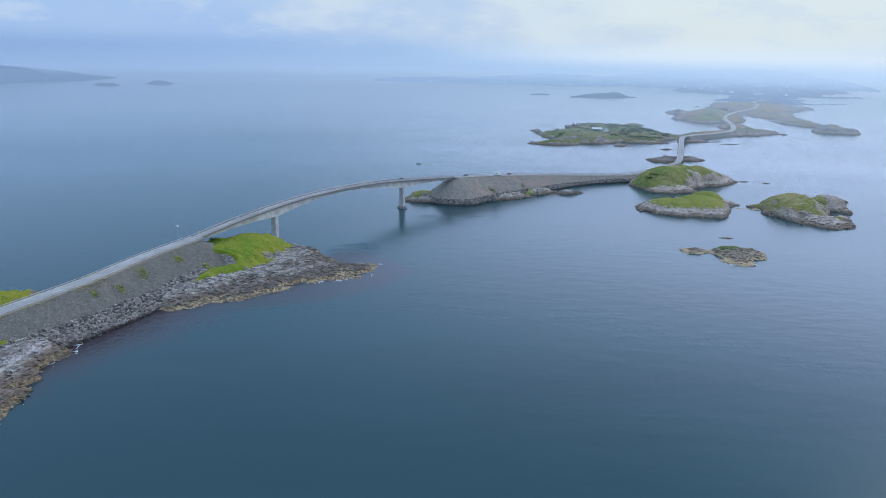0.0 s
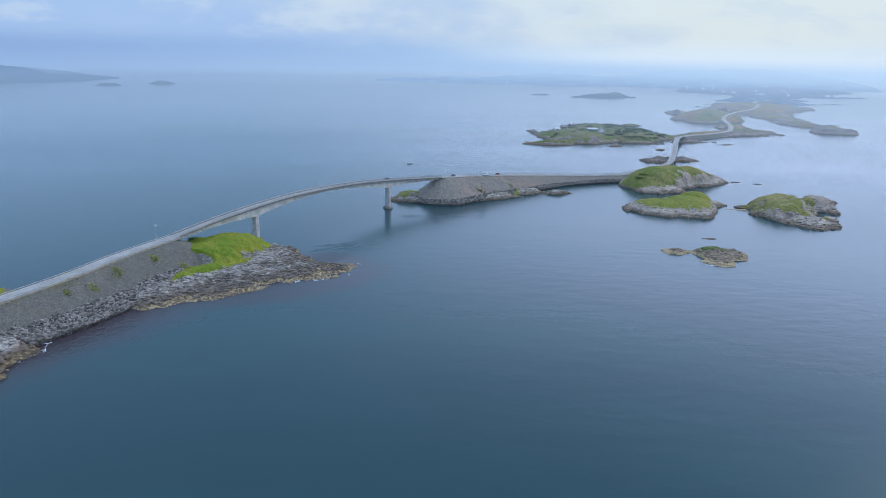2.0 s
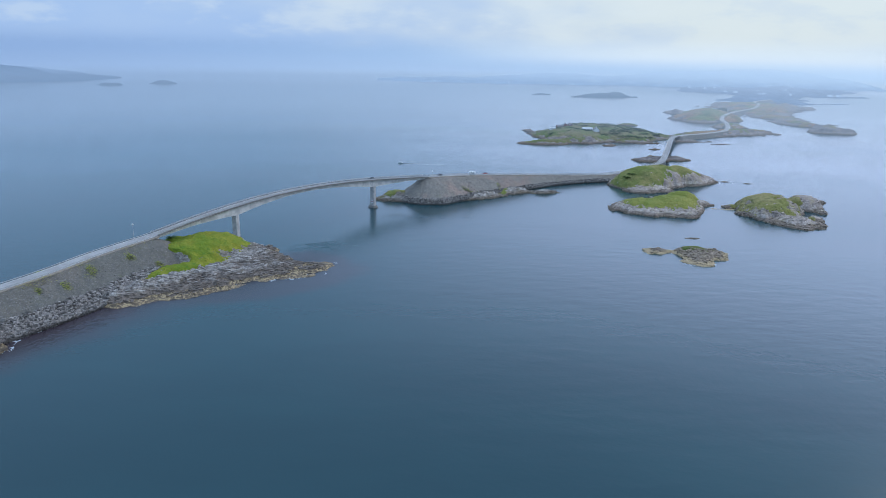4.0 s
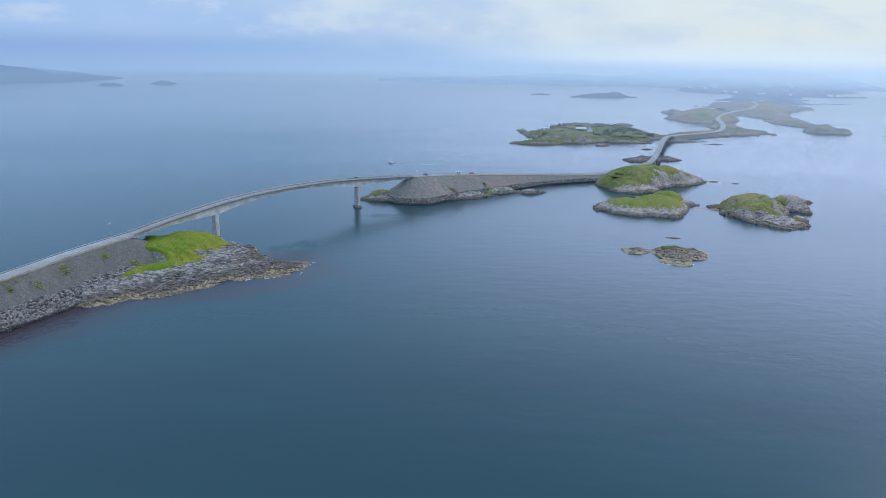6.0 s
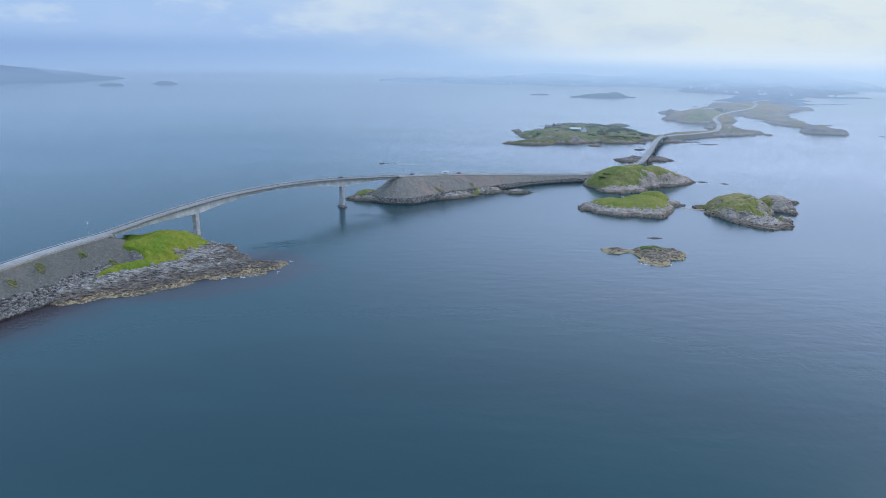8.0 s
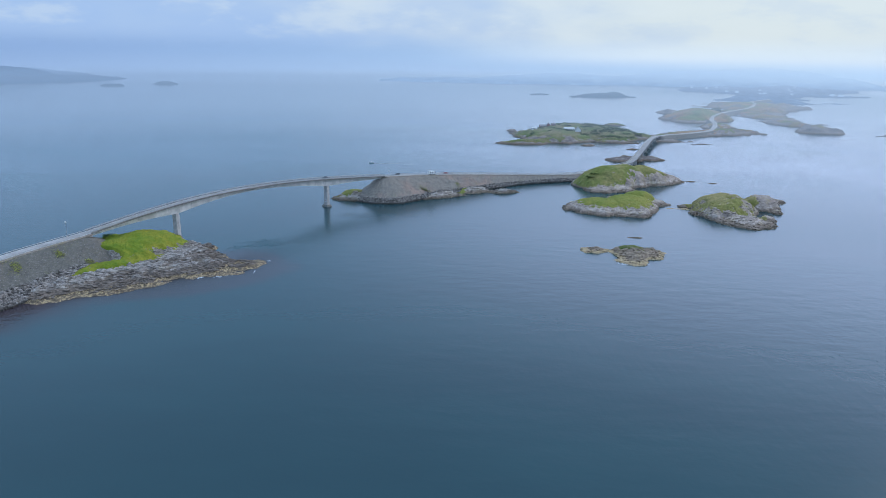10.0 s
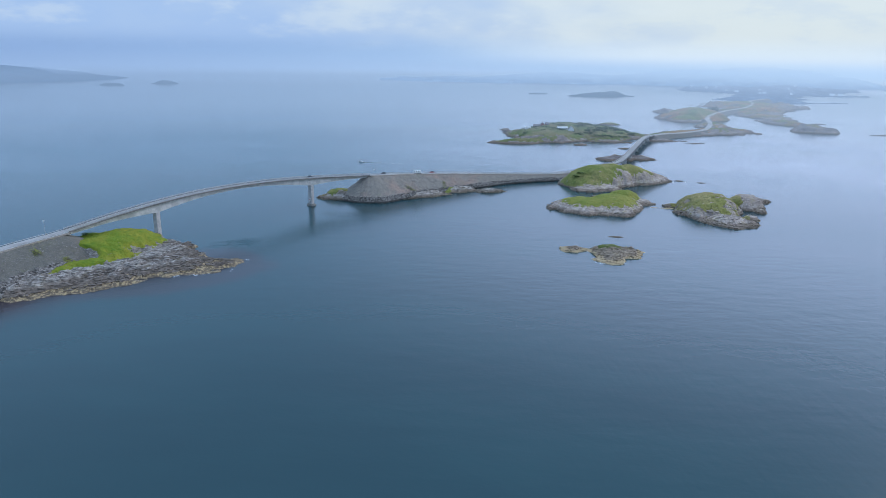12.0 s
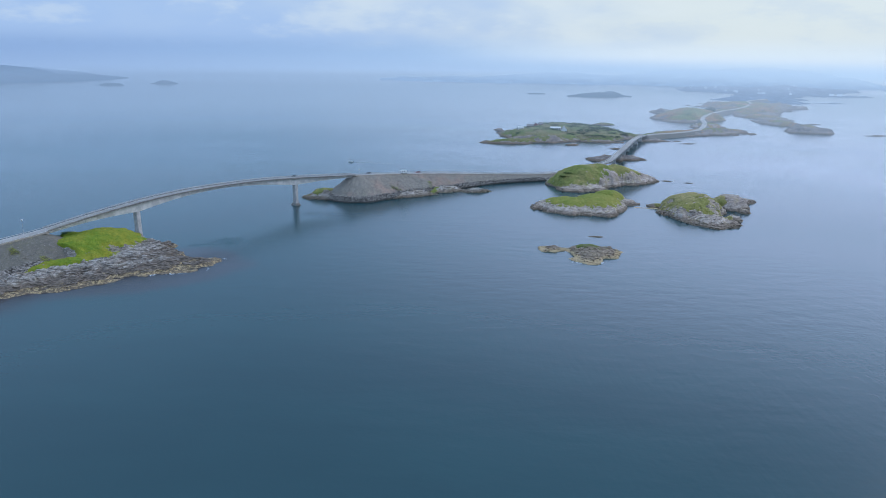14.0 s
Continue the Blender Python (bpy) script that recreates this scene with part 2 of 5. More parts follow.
def rock_material(name, pale=(0.46, 0.435, 0.40), dark=(0.14, 0.132, 0.122), bright=(0.60, 0.58, 0.545), weed=(0.24, 0.18, 0.085), tide=2.0, ochre=0.5, lichen=0.9, belt=0.9, grain=15, blocky=0.6, seams=1.0, tan=0.3, stretch=2.2, belt_dark=(0.105, 0.074, 0.052), belt_pale=(0.25, 0.182, 0.128)):
    m = Mat(name, 0.85)
    big = m.noise(0.05, 5, 0.6, (1, 1, 2.0), 0.4)
    fine = m.noise(0.35, 9, 0.78, (1, 1, 2.2), 0.2)
    speck = m.noise(0.5, 7, 0.75, (1, 1, 1.5))
    crack = m.voronoi(0.28, "DISTANCE_TO_EDGE")
    layer = m.waves(0.75, radians(grain), 7.0)
    tone = m.math("ADD", m.math("MULTIPLY", fine, 0.65), m.math("MULTIPLY", big, 0.35))
    col = m.mix(m.ramp(tone, 0.42, 0.60), dark, pale)
    col = m.mix(m.ramp(layer, 0.50, 0.62, 0.0, 0.55 * seams), col, dark)
    col = m.mix(m.ramp(speck, 0.56, 0.66, 0.0, 0.8), col, bright)
    # separate blocks along the grain, each with a tone of its own
    mp = m.n.new("ShaderNodeMapping")
    mp.vector_type = "TEXTURE"
    mp.inputs["Scale"].default_value = (stretch, 1.0, 1.2)
    mp.inputs["Rotation"].default_value = (0, 0, radians(grain))
    m.l.new(m.pos, mp.inputs[0])
    cell = m.n.new("ShaderNodeTexVoronoi")
    cell.inputs["Scale"].default_value = 0.75
    m.l.new(mp.outputs[0], cell.inputs["Vector"])
    tint = m.n.new("ShaderNodeSeparateColor")
    m.l.new(cell.outputs["Color"], tint.inputs[0])
    col = m.mix(m.ramp(tint.outputs[0], 0.62, 0.95, 0.0, blocky * 0.85), col, bright)
    col = m.mix(m.ramp(tint.outputs[0], 0.40, 0.05, 0.0, blocky), col, tuple(k * 0.8 for k in dark))
    joint = m.noise(0.45, 6, 0.72, (1, 1, 0.22), 0.3)
    col = m.mix(m.ramp(joint, 0.53, 0.63, 0.0, 0.65 * seams), col, tuple(k * 0.6 for k in dark))
    col = m.mix(m.ramp(crack, 0.0, 0.05, 0.7 * seams, 0.0), col, (0.045, 0.042, 0.042))
    col = m.mix(m.ramp(m.island(), 0.0, 1.0, 0.3, 0.0), col, dark)
    col = m.mix(m.ramp(m.island(), 0.6, 1.0, 0.0, 0.3), col, bright)
    # tan lichen and thin dry moss in patches
    col = m.mix(m.ramp(m.noise(0.11, 6, 0.7), 0.50, 0.64, 0.0, tan), col, (0.40, 0.315, 0.185))
    # black lichen belt over a brown and ochre weed belt
    z = m.math("ADD", m.height(), m.math("MULTIPLY", m.math("SUBTRACT", m.noise(0.25, 4), 0.5), 2.2))
    washed = m.math("MULTIPLY", m.ramp(z, tide + belt * 0.6, tide + belt), m.ramp(z, tide + belt + 2.6, tide + belt + 1.0))
    col = m.mix(m.math("MULTIPLY", washed, m.ramp(fine, 0.44, 0.60, 0.05, 0.45)), col, bright)
    col = m.mix(m.ramp(z, tide + belt, tide + belt * 0.3, 0.0, lichen), col, m.mix(m.ramp(fine, 0.4, 0.6), belt_dark, belt_pale))
    weedc = m.mix(m.ramp(m.noise(0.7, 6, 0.75), ochre, ochre + 0.14), (0.095, 0.070, 0.046), weed)
    col = m.mix(m.ramp(z, tide - 0.2, tide - 0.7), col, weedc)
    m.colour(col)
    m.bump(m.noise(0.22, 8, 0.68, (1, 1, 2.2), 0.3), 0.8, 1.6)
    m.bump(m.noise(1.4, 5, 0.7), 0.45, 0.4)
    return m.m


def grass_material(name, lush=(0.095, 0.165, 0.018), olive=(0.17, 0.165, 0.030), deep=(0.035, 0.085, 0.016), patch=0.05):
    m = Mat(name, 0.9, 0, 0.15)
    a, b, c = m.noise(patch, 4, 0.6), m.noise(0.28, 6, 0.7), m.noise(1.3, 5, 0.75)
    col = m.mix(m.ramp(a, 0.38, 0.60), lush, olive)
    col = m.mix(m.ramp(b, 0.52, 0.68, 0.0, 0.8), col, deep)
    col = m.mix(m.ramp(b, 0.46, 0.34, 0.0, 0.5), col, tuple(min(1, k * 1.35) for k in olive))
    col = m.mix(m.ramp(c, 0.36, 0.60, 0.75, 0.0), col, m.mix(0.75, col, deep))
    m.colour(col)
    m.bump(c, 1.0, 0.6).bump(b, 0.8, 1.4)
    return m.m


def gravel_material(name, tint=(0.152, 0.138, 0.122), rust=(0.195, 0.155, 0.128)):
    m = Mat(name, 0.92, 0, 0.3)
    patch, mid, fine = m.noise(0.035, 4, 0.55), m.noise(0.5, 6, 0.75), m.voronoi(2.6, "F1", "Color")
    g = m.n.new("ShaderNodeRGBToBW")
    m.l.new(fine, g.inputs[0])
    col = m.mix(m.ramp(patch, 0.50, 0.66), tint, rust)
    col = m.mix(m.ramp(mid, 0.38, 0.62, 0.40, 0.0), col, (0.07, 0.068, 0.07))
    col = m.mix(m.ramp(g.outputs[0], 0.62, 0.85, 0.0, 0.4), col, (0.27, 0.26, 0.245))
    col = m.mix(m.ramp(g.outputs[0], 0.45, 0.2, 0.0, 0.3), col, (0.07, 0.066, 0.062))
    # thin moss and grass starting between the stones
    col = m.mix(m.ramp(m.noise(0.16, 6, 0.7), 0.58, 0.72, 0.0, 0.5), col, (0.14, 0.145, 0.055))
    m.colour(col)
    m.bump(m.voronoi(2.6), 0.6, 0.18).bump(mid, 0.5, 0.4)
    return m.m


def asphalt_material():
    m = Mat("worn_asphalt", 0.85)
    col = m.mix(m.ramp(m.noise(0.12, 4), 0.4, 0.65), (0.33, 0.305, 0.28), (0.42, 0.39, 0.36))
    col = m.mix(m.ramp(m.noise(1.8, 5, 0.7), 0.4, 0.6, 0.25, 0), col, (0.10, 0.10, 0.105))
    m.colour(col)
    return m.bump(m.noise(6, 3), 0.3, 0.03).m


def concrete_material():
    m = Mat("weathered_concrete", 0.8)
    col = m.mix(m.ramp(m.noise(0.25, 5, 0.6), 0.38, 0.66), (0.48, 0.445, 0.40), (0.68, 0.635, 0.575))
    streak = m.noise(1.1, 5, 0.65, (1, 1, 0.12))
    col = m.mix(m.ramp(streak, 0.55, 0.72, 0.0, 0.55), col, (0.17, 0.165, 0.16))
    m.colour(col)
    return m.bump(m.noise(3, 4), 0.3, 0.04).m


def boulder_material(name="riprap_stone"):
    m = Mat(name, 0.88)
    base = m.mix(m.ramp(m.island(), 0.05, 0.95), (0.085, 0.073, 0.063), (0.38, 0.335, 0.295))
    col = m.mix(m.ramp(m.noise(1.4, 5, 0.65), 0.4, 0.62, 0.3, 0.0), base, (0.09, 0.085, 0.08))
    z = m.math("ADD", m.height(), m.math("MULTIPLY", m.noise(0.3, 3), 1.2))
    col = m.mix(m.ramp(z, 2.1, 1.2), col, (0.05, 0.043, 0.036))
    m.colour(col)
    return m.bump(m.noise(2.0, 5, 0.6), 0.6, 0.2).m


def haze_glow_material(name, low, high, z0, z1, patch=0.010):
    """Distant land: the haze over it is painted in as a faint glow, from low to high colour upwards."""
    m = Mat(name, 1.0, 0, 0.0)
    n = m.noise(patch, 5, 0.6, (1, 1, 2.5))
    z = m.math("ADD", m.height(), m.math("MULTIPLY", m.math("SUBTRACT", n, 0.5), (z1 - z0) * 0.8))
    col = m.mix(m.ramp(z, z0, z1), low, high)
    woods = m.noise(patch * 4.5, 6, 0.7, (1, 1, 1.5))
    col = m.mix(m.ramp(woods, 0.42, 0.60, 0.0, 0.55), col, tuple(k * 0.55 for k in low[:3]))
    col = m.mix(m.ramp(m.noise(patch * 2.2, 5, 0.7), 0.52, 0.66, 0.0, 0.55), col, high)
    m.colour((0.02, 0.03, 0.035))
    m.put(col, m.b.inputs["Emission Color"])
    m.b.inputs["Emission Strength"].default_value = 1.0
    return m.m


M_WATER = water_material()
M_NEAR = rock_material("near_shore_rock", (0.41, 0.362, 0.325), (0.15, 0.122, 0.104), bright=(0.62, 0.58, 0.545), weed=(0.31, 0.225, 0.115), tide=2.4, ochre=0.47, lichen=0.85, belt=2.2, grain=62, stretch=3.5, belt_dark=(0.085, 0.06, 0.045), belt_pale=(0.20, 0.145, 0.108))
M_ROCK = rock_material("shore_rock", (0.43, 0.365, 0.31), (0.155, 0.125, 0.103), bright=(0.56, 0.515, 0.465), weed=(0.44, 0.325, 0.175), tide=1.7, ochre=0.455, belt=2.4, lichen=0.85, grain=33, seams=0.8, stretch=4.5, belt_dark=(0.080, 0.062, 0.049), belt_pale=(0.21, 0.163, 0.128))
M_ISLET = rock_material("islet_rock", (0.49, 0.395, 0.33), (0.265, 0.205, 0.168), (0.64, 0.54, 0.46), weed=(0.28, 0.22, 0.15), tide=1.3, ochre=0.5, lichen=0.72, belt=1.5, blocky=0.25, seams=0.5, tan=0.65)
M_SHELF = rock_material("shelf_rock", (0.42, 0.36, 0.305), (0.19, 0.155, 0.13), (0.57, 0.505, 0.44), weed=(0.30, 0.24, 0.15), tide=1.3, ochre=0.48, lichen=0.65, belt=1.3, blocky=0.7)
M_SKERRY = rock_material("skerry_rock", (0.34, 0.255, 0.18), (0.16, 0.115, 0.08), (0.45, 0.355, 0.255), (0.47, 0.35, 0.20), 1.6, 0.36, 0.15, grain=-15)
M_ROCK_FAR = rock_material("far_shore_rock", (0.30, 0.245, 0.222), (0.115, 0.093, 0.082), (0.42, 0.36, 0.325), tide=1.3, weed=(0.17, 0.14, 0.10), ochre=0.55, blocky=0.3)
M_GRASS = grass_material("coastal_grass", (0.185, 0.24, 0.022), (0.31, 0.28, 0.036), (0.10, 0.185, 0.022))
M_TURF = grass_material("islet_turf", (0.205, 0.225, 0.058), (0.33, 0.275, 0.105), (0.10, 0.135, 0.04))
M_ISLE_GRASS = grass_material("flat_islet_grass", (0.21, 0.235, 0.045), (0.30, 0.27, 0.065), (0.15, 0.18, 0.038))
M_DRY_TURF = grass_material("dry_yellow_turf", (0.25, 0.235, 0.065), (0.37, 0.30, 0.13), (0.15, 0.155, 0.055))
M_SCRUB = grass_material("island_scrub", (0.145, 0.18, 0.045), (0.25, 0.205, 0.10), (0.05, 0.075, 0.028))
M_HEATH = grass_material("heath_grass", (0.15, 0.185, 0.045), (0.35, 0.19, 0.105), (0.10, 0.11, 0.042), 0.016)
M_GRAVEL = gravel_material("gravel_fill", (0.150, 0.138, 0.111), (0.174, 0.149, 0.118))
M_GRAVEL_RUST = gravel_material("rust_gravel_fill", (0.28, 0.243, 0.198), (0.36, 0.255, 0.20))
M_ASPHALT = asphalt_material()
M_CONC = concrete_material()
M_WETCONC = plain("wet_weedy_concrete", (0.36, 0.32, 0.28), 0.7, 0, 0.55, 0.8)
M_PIER = plain("grey_pier_concrete", (0.56, 0.515, 0.475), 0.8, 0, 0.3, 0.5)
M_BOULDER = boulder_material()
M_STEEL = plain("galvanised_steel", (0.46, 0.45, 0.44), 0.55, 0.25)
# edge beam concrete, base colour darkened to carry the shade on its outer face
M_EDGE = plain("shade_dark_edge_beam", (0.25, 0.225, 0.20), 0.8, 0, 0.35, 0.8)
M_SHOULDER = gravel_material("dusty_shoulder_gravel", (0.33, 0.275, 0.21), (0.36, 0.29, 0.21))
M_LINE = plain("white_road_paint", (0.7, 0.7, 0.68), 0.7)
M_FOAM = plain("sea_foam", (0.62, 0.66, 0.70), 0.9, 0, 0.35, 1.2)
M_WHITE = plain("white_paint", (0.78, 0.78, 0.77), 0.4)
M_RED = plain("falun_red_boards", (0.26, 0.085, 0.065), 0.7)
M_SLATE = plain("slate_roof", (0.22, 0.20, 0.20), 0.7)
M_PALE_ROOF = plain("pale_sheet_roof", (0.66, 0.66, 0.65), 0.6)
M_GLASS = plain("dark_glass", (0.02, 0.025, 0.03), 0.08)
M_BLACKCAR = plain("black_car_paint", (0.02, 0.021, 0.024), 0.2)
M_REDCAR = plain("red_car_paint", (0.30, 0.025, 0.02), 0.25)
M_GREYCAR = plain("grey_car_paint", (0.07, 0.075, 0.085), 0.25)
M_TYRE = plain("tyre_rubber", (0.02, 0.02, 0.02), 0.9)
M_LEAF = grass_material("shrub_leaves", (0.06, 0.10, 0.025), (0.085, 0.11, 0.03), (0.035, 0.07, 0.018))
M_TUFT = plain("slope_grass", (0.34, 0.36, 0.07), 0.9, 0, 0.2, 0.9)
M_VERGE = plain("dry_verge_grass", (0.38, 0.335, 0.12), 0.9, 0, 0.35, 0.9)
M_BARK = plain("bark", (0.12, 0.09, 0.07), 0.9)


# ---------------- numeric tools ----------------
def lattice(ix, iy, seed):
    h = (ix.astype(np.int64) * 374761393 + iy.astype(np.int64) * 668265263 + seed * 974634777) & 0xFFFFFFFF
    h = ((h ^ (h >> 13)) * 1274126177) & 0xFFFFFFFF
    return ((h ^ (h >> 16)) & 0xFFFFFF) / float(0xFFFFFF)


def value_noise(x, y, seed):
    ix, iy = np.floor(x), np.floor(y)
    fx, fy = x - ix, y - iy
    fx, fy = fx * fx * fx * (fx * (fx * 6 - 15) + 10), fy * fy * fy * (fy * (fy * 6 - 15) + 10)
    a, b = lattice(ix, iy, seed), lattice(ix + 1, iy, seed)
    c, d = lattice(ix, iy + 1, seed), lattice(ix + 1, iy + 1, seed)
    return (a + (b - a) * fx) * (1 - fy) + (c + (d - c) * fx) * fy - 0.5


def fbm(x, y, size, seed, octaves=5, gain=0.5):
    """Fractal noise of about -0.5 to 0.5, with the largest lumps of that size in metres."""
    total, amp, norm = np.zeros_like(x, dtype=float), 1.0, 0.0
    for k in range(octaves):
        c, s = math.cos(k * 1.1), math.sin(k * 1.1)
        u, v = (x * c - y * s) / size, (x * s + y * c) / size
        total += amp * value_noise(u + 17.3 * k, v - 9.1 * k, seed + k)
        norm, amp, size = norm + amp * 0.6, amp * gain, size / 2.05
    return total / norm


def ridged(x, y, size, seed, octaves=4):
    total, amp = np.zeros_like(x, dtype=float), 1.0
    for k in range(octaves):
        total += amp * (0.5 - 2 * np.abs(fbm(x, y, size, seed + 31 * k, 1)))
        amp, size = amp * 0.5, size / 2.1
    return total / 1.6


def spline(points, step):
    """A smooth line through the points, sampled about every step metres."""
    p = np.array([points[0], *points, points[-1]], dtype=float)
    p[0], p[-1] = 2 * p[1] - p[2], 2 * p[-2] - p[-3]
    out = []
    for i in range(1, len(p) - 2):
        n = max(2, int(np.linalg.norm(p[i + 1] - p[i]) / step))
        for k in range(n):
            t = k / n
            out.append(0.5 * (2 * p[i] + (p[i + 1] - p[i - 1]) * t + (2 * p[i - 1] - 5 * p[i] + 4 * p[i + 1] - p[i + 2]) * t * t
                              + (3 * p[i] - p[i - 1] - 3 * p[i + 1] + p[i + 2]) * t ** 3))
    out.append(p[-2])
    return np.array(out)


def rights(line):
    d = np.gradient(line[:, :2], axis=0)
    d /= np.linalg.norm(d, axis=1)[:, None]
    return np.stack([d[:, 1], -d[:, 0]], axis=1)


def obj(name, verts, faces, material, parent=None, label="", smooth=True):
    me = bpy.data.meshes.new(name)
    me.from_pydata(np.asarray(verts).tolist(), [], np.asarray(faces).tolist() if isinstance(faces, np.ndarray) else faces)
    if smooth:
        me.polygons.foreach_set("use_smooth", [True] * len(me.polygons))
    me.materials.append(material)
    me.update()
    ob = new(name, me)
    if parent is not None:
        ob.parent = parent
    if label:
        ob["label"] = label
    return ob


def part(name, bm, material, parent=None, label="", smooth=False):
    me = bpy.data.meshes.new(name)
    bm.normal_update()
    bm.to_mesh(me)
    bm.free()
    if smooth:
        me.polygons.foreach_set("use_smooth", [True] * len(me.polygons))
    me.materials.append(material)
    ob = new(name, me)
    if parent is not None:
        ob.parent = parent
    if label:
        ob["label"] = label
    return ob


def box_bm(sx, sy, sz, at=(0, 0, 0), bevel=0.0, bm=None, taper=1.0):
    bm = bm or bmesh.new()
    got = bmesh.ops.create_cube(bm, size=1.0)["verts"]
    for v in got:
        k = taper if v.co.z > 0 else 1.0
        v.co = Vector((v.co.x * sx * k + at[0], v.co.y * sy * k + at[1], v.co.z * sz + at[2]))
    if bevel:
        edges = list({e for v in got for e in v.link_edges})
        bmesh.ops.bevel(bm, geom=edges, offset=bevel, segments=2, affect="EDGES")
    return bm


def tube_bm(radius, height, at=(0, 0, 0), top=None, sides=10, bm=None):
    bm = bm or bmesh.new()
    bmesh.ops.create_cone(bm, cap_ends=True, segments=sides, radius1=radius, radius2=radius if top is None else top, depth=height,
                          matrix=Matrix.Translation((at[0], at[1], at[2] + height / 2)))
    return bm


def sweep(name, line, profile, material, parent=None, label="", closed=True, smooth=False):
    """A cross section (offset to the right, height above the line) carried along the line; profile may be a function of the share of the way."""
    r = rights(line)
    n = len(line)
    sections = [np.array(profile(i / (n - 1)) if callable(profile) else profile, dtype=float) for i in range(n)]
    k = len(sections[0])
    verts = np.concatenate([np.column_stack([line[i, 0] + r[i, 0] * s[:, 0], line[i, 1] + r[i, 1] * s[:, 0], line[i, 2] + s[:, 1]])
                            for i, s in enumerate(sections)])
    faces = []
    for i in range(n - 1):
        for j in range(k if closed else k - 1):
            a, b = i * k + j, i * k + (j + 1) % k
            faces.append((a, b, b + k, a + k))
    if closed:
        faces.append(tuple(range(k))[::-1])
        faces.append(tuple((n - 1) * k + j for j in range(k)))
    ob = obj(name, verts, faces, material, parent, label, smooth)
    bm = bmesh.new()
    bm.from_mesh(ob.data)
    bmesh.ops.recalc_face_normals(bm, faces=bm.faces)
    bm.to_mesh(ob.data)
    bm.free()
    return ob


# ---------------- the road line ----------------
ROAD_A = [(-235.2, 56, 11.9), (-210, 154, 12.88), (-190.4, 210, 13.72), (-175, 251.3, 14.42), (-159.32, 286.3, 15.4), (-148.96, 319.2, 16.1), (-140.84, 338.1, 16.66), (-133, 353.5, 17.5)]
BRIDGE = [(-133, 353.5, 17.5), (-117.6, 375.9, 21.3), (-100.5, 399.7, 24.6), (-85.4, 424.2, 25.9), (-69.3, 452.2, 25.5), (-50.4, 480.9, 24.2), (-30.1, 506.8, 22.2), (-9.1, 527.8, 20.2), (11.2, 545.3, 18.6)]
ROAD_B = [(11.2, 545.3, 18.6), (40.6, 570.5, 16.1), (79.8, 597.8, 12.6), (118.3, 623, 8.82), (154, 639.1, 6.44), (189.7, 651, 5.8), (212, 666, 6.8), (250, 700, 8.4)]
BRIDGE_B = [(250, 700, 8.4), (263, 719, 9.1), (282, 766, 9.7), (306.5, 832, 9.8), (334, 908, 9.0), (356, 962, 7.8), (372, 990, 7.0)]
ROAD_C = [(372, 990, 7.0), (395, 1018, 6.3), (426, 1039, 6.0), (480.2, 1087.8, 6.16), (511, 1148, 6.3), (540.4, 1226.4, 6.3), (558.6, 1290.8, 6.72), (597.8, 1380.4, 7.28), (667.8, 1491, 7.84),
          (763, 1612.8, 8.12), (845.6, 1769.6, 8.4), (880.6, 1869, 8.96), (966, 1960, 9.8)]
whole = ROAD_A[:-1] + BRIDGE[:-1] + ROAD_B[:-1] + BRIDGE_B[:-1] + ROAD_C
FULL = spline(whole, 2.0)


def stretch_of(a, b, step=2.0):
    """The piece of the road between two of its points, resampled on the one smooth line."""
    i = int(np.argmin(np.hypot(FULL[:, 0] - a[0], FULL[:, 1] - a[1])))
    j = int(np.argmin(np.hypot(FULL[:, 0] - b[0], FULL[:, 1] - b[1])))
    return FULL[i:j + 1]


LINE_A, LINE_BR = stretch_of(ROAD_A[0], ROAD_A[-1]), stretch_of(BRIDGE[0], BRIDGE[-1])
LINE_B, LINE_BR2 = stretch_of(ROAD_B[0], ROAD_B[-1]), stretch_of(BRIDGE_B[0], BRIDGE_B[-1])
LINE_C = stretch_of(ROAD_C[0], ROAD_C[-1])


# ---------------- land ----------------
def blob_field(x, y, blobs, seed, wobble=0.28, lump=16.0):
    """Height of a group of rounded rock lumps: (x, y, half length, half width, turn, height, steepness)."""
    out = np.full(x.shape, -6.0)
    warp = fbm(x, y, lump, seed, 5, 0.55) * wobble * 2
    for k, (bx, by, rx, ry, turn, h, p) in enumerate(blobs):
        c, s = math.cos(radians(turn)), math.sin(radians(turn))
        u, v = ((x - bx) * c + (y - by) * s) / rx, (-(x - bx) * s + (y - by) * c) / ry
        q = np.sqrt(u * u + v * v) * (1 + warp)
        z = np.where(q < 1, h * (1 - np.clip(q, 0, 1) ** p), -(q - 1) * min(rx, ry) * 0.55)
        d = out - z
        w = np.clip(1 - np.abs(d) / 1.2, 0, 1)
        out = np.maximum(out, z) + w * w * 0.3
    return out


LANDS = []


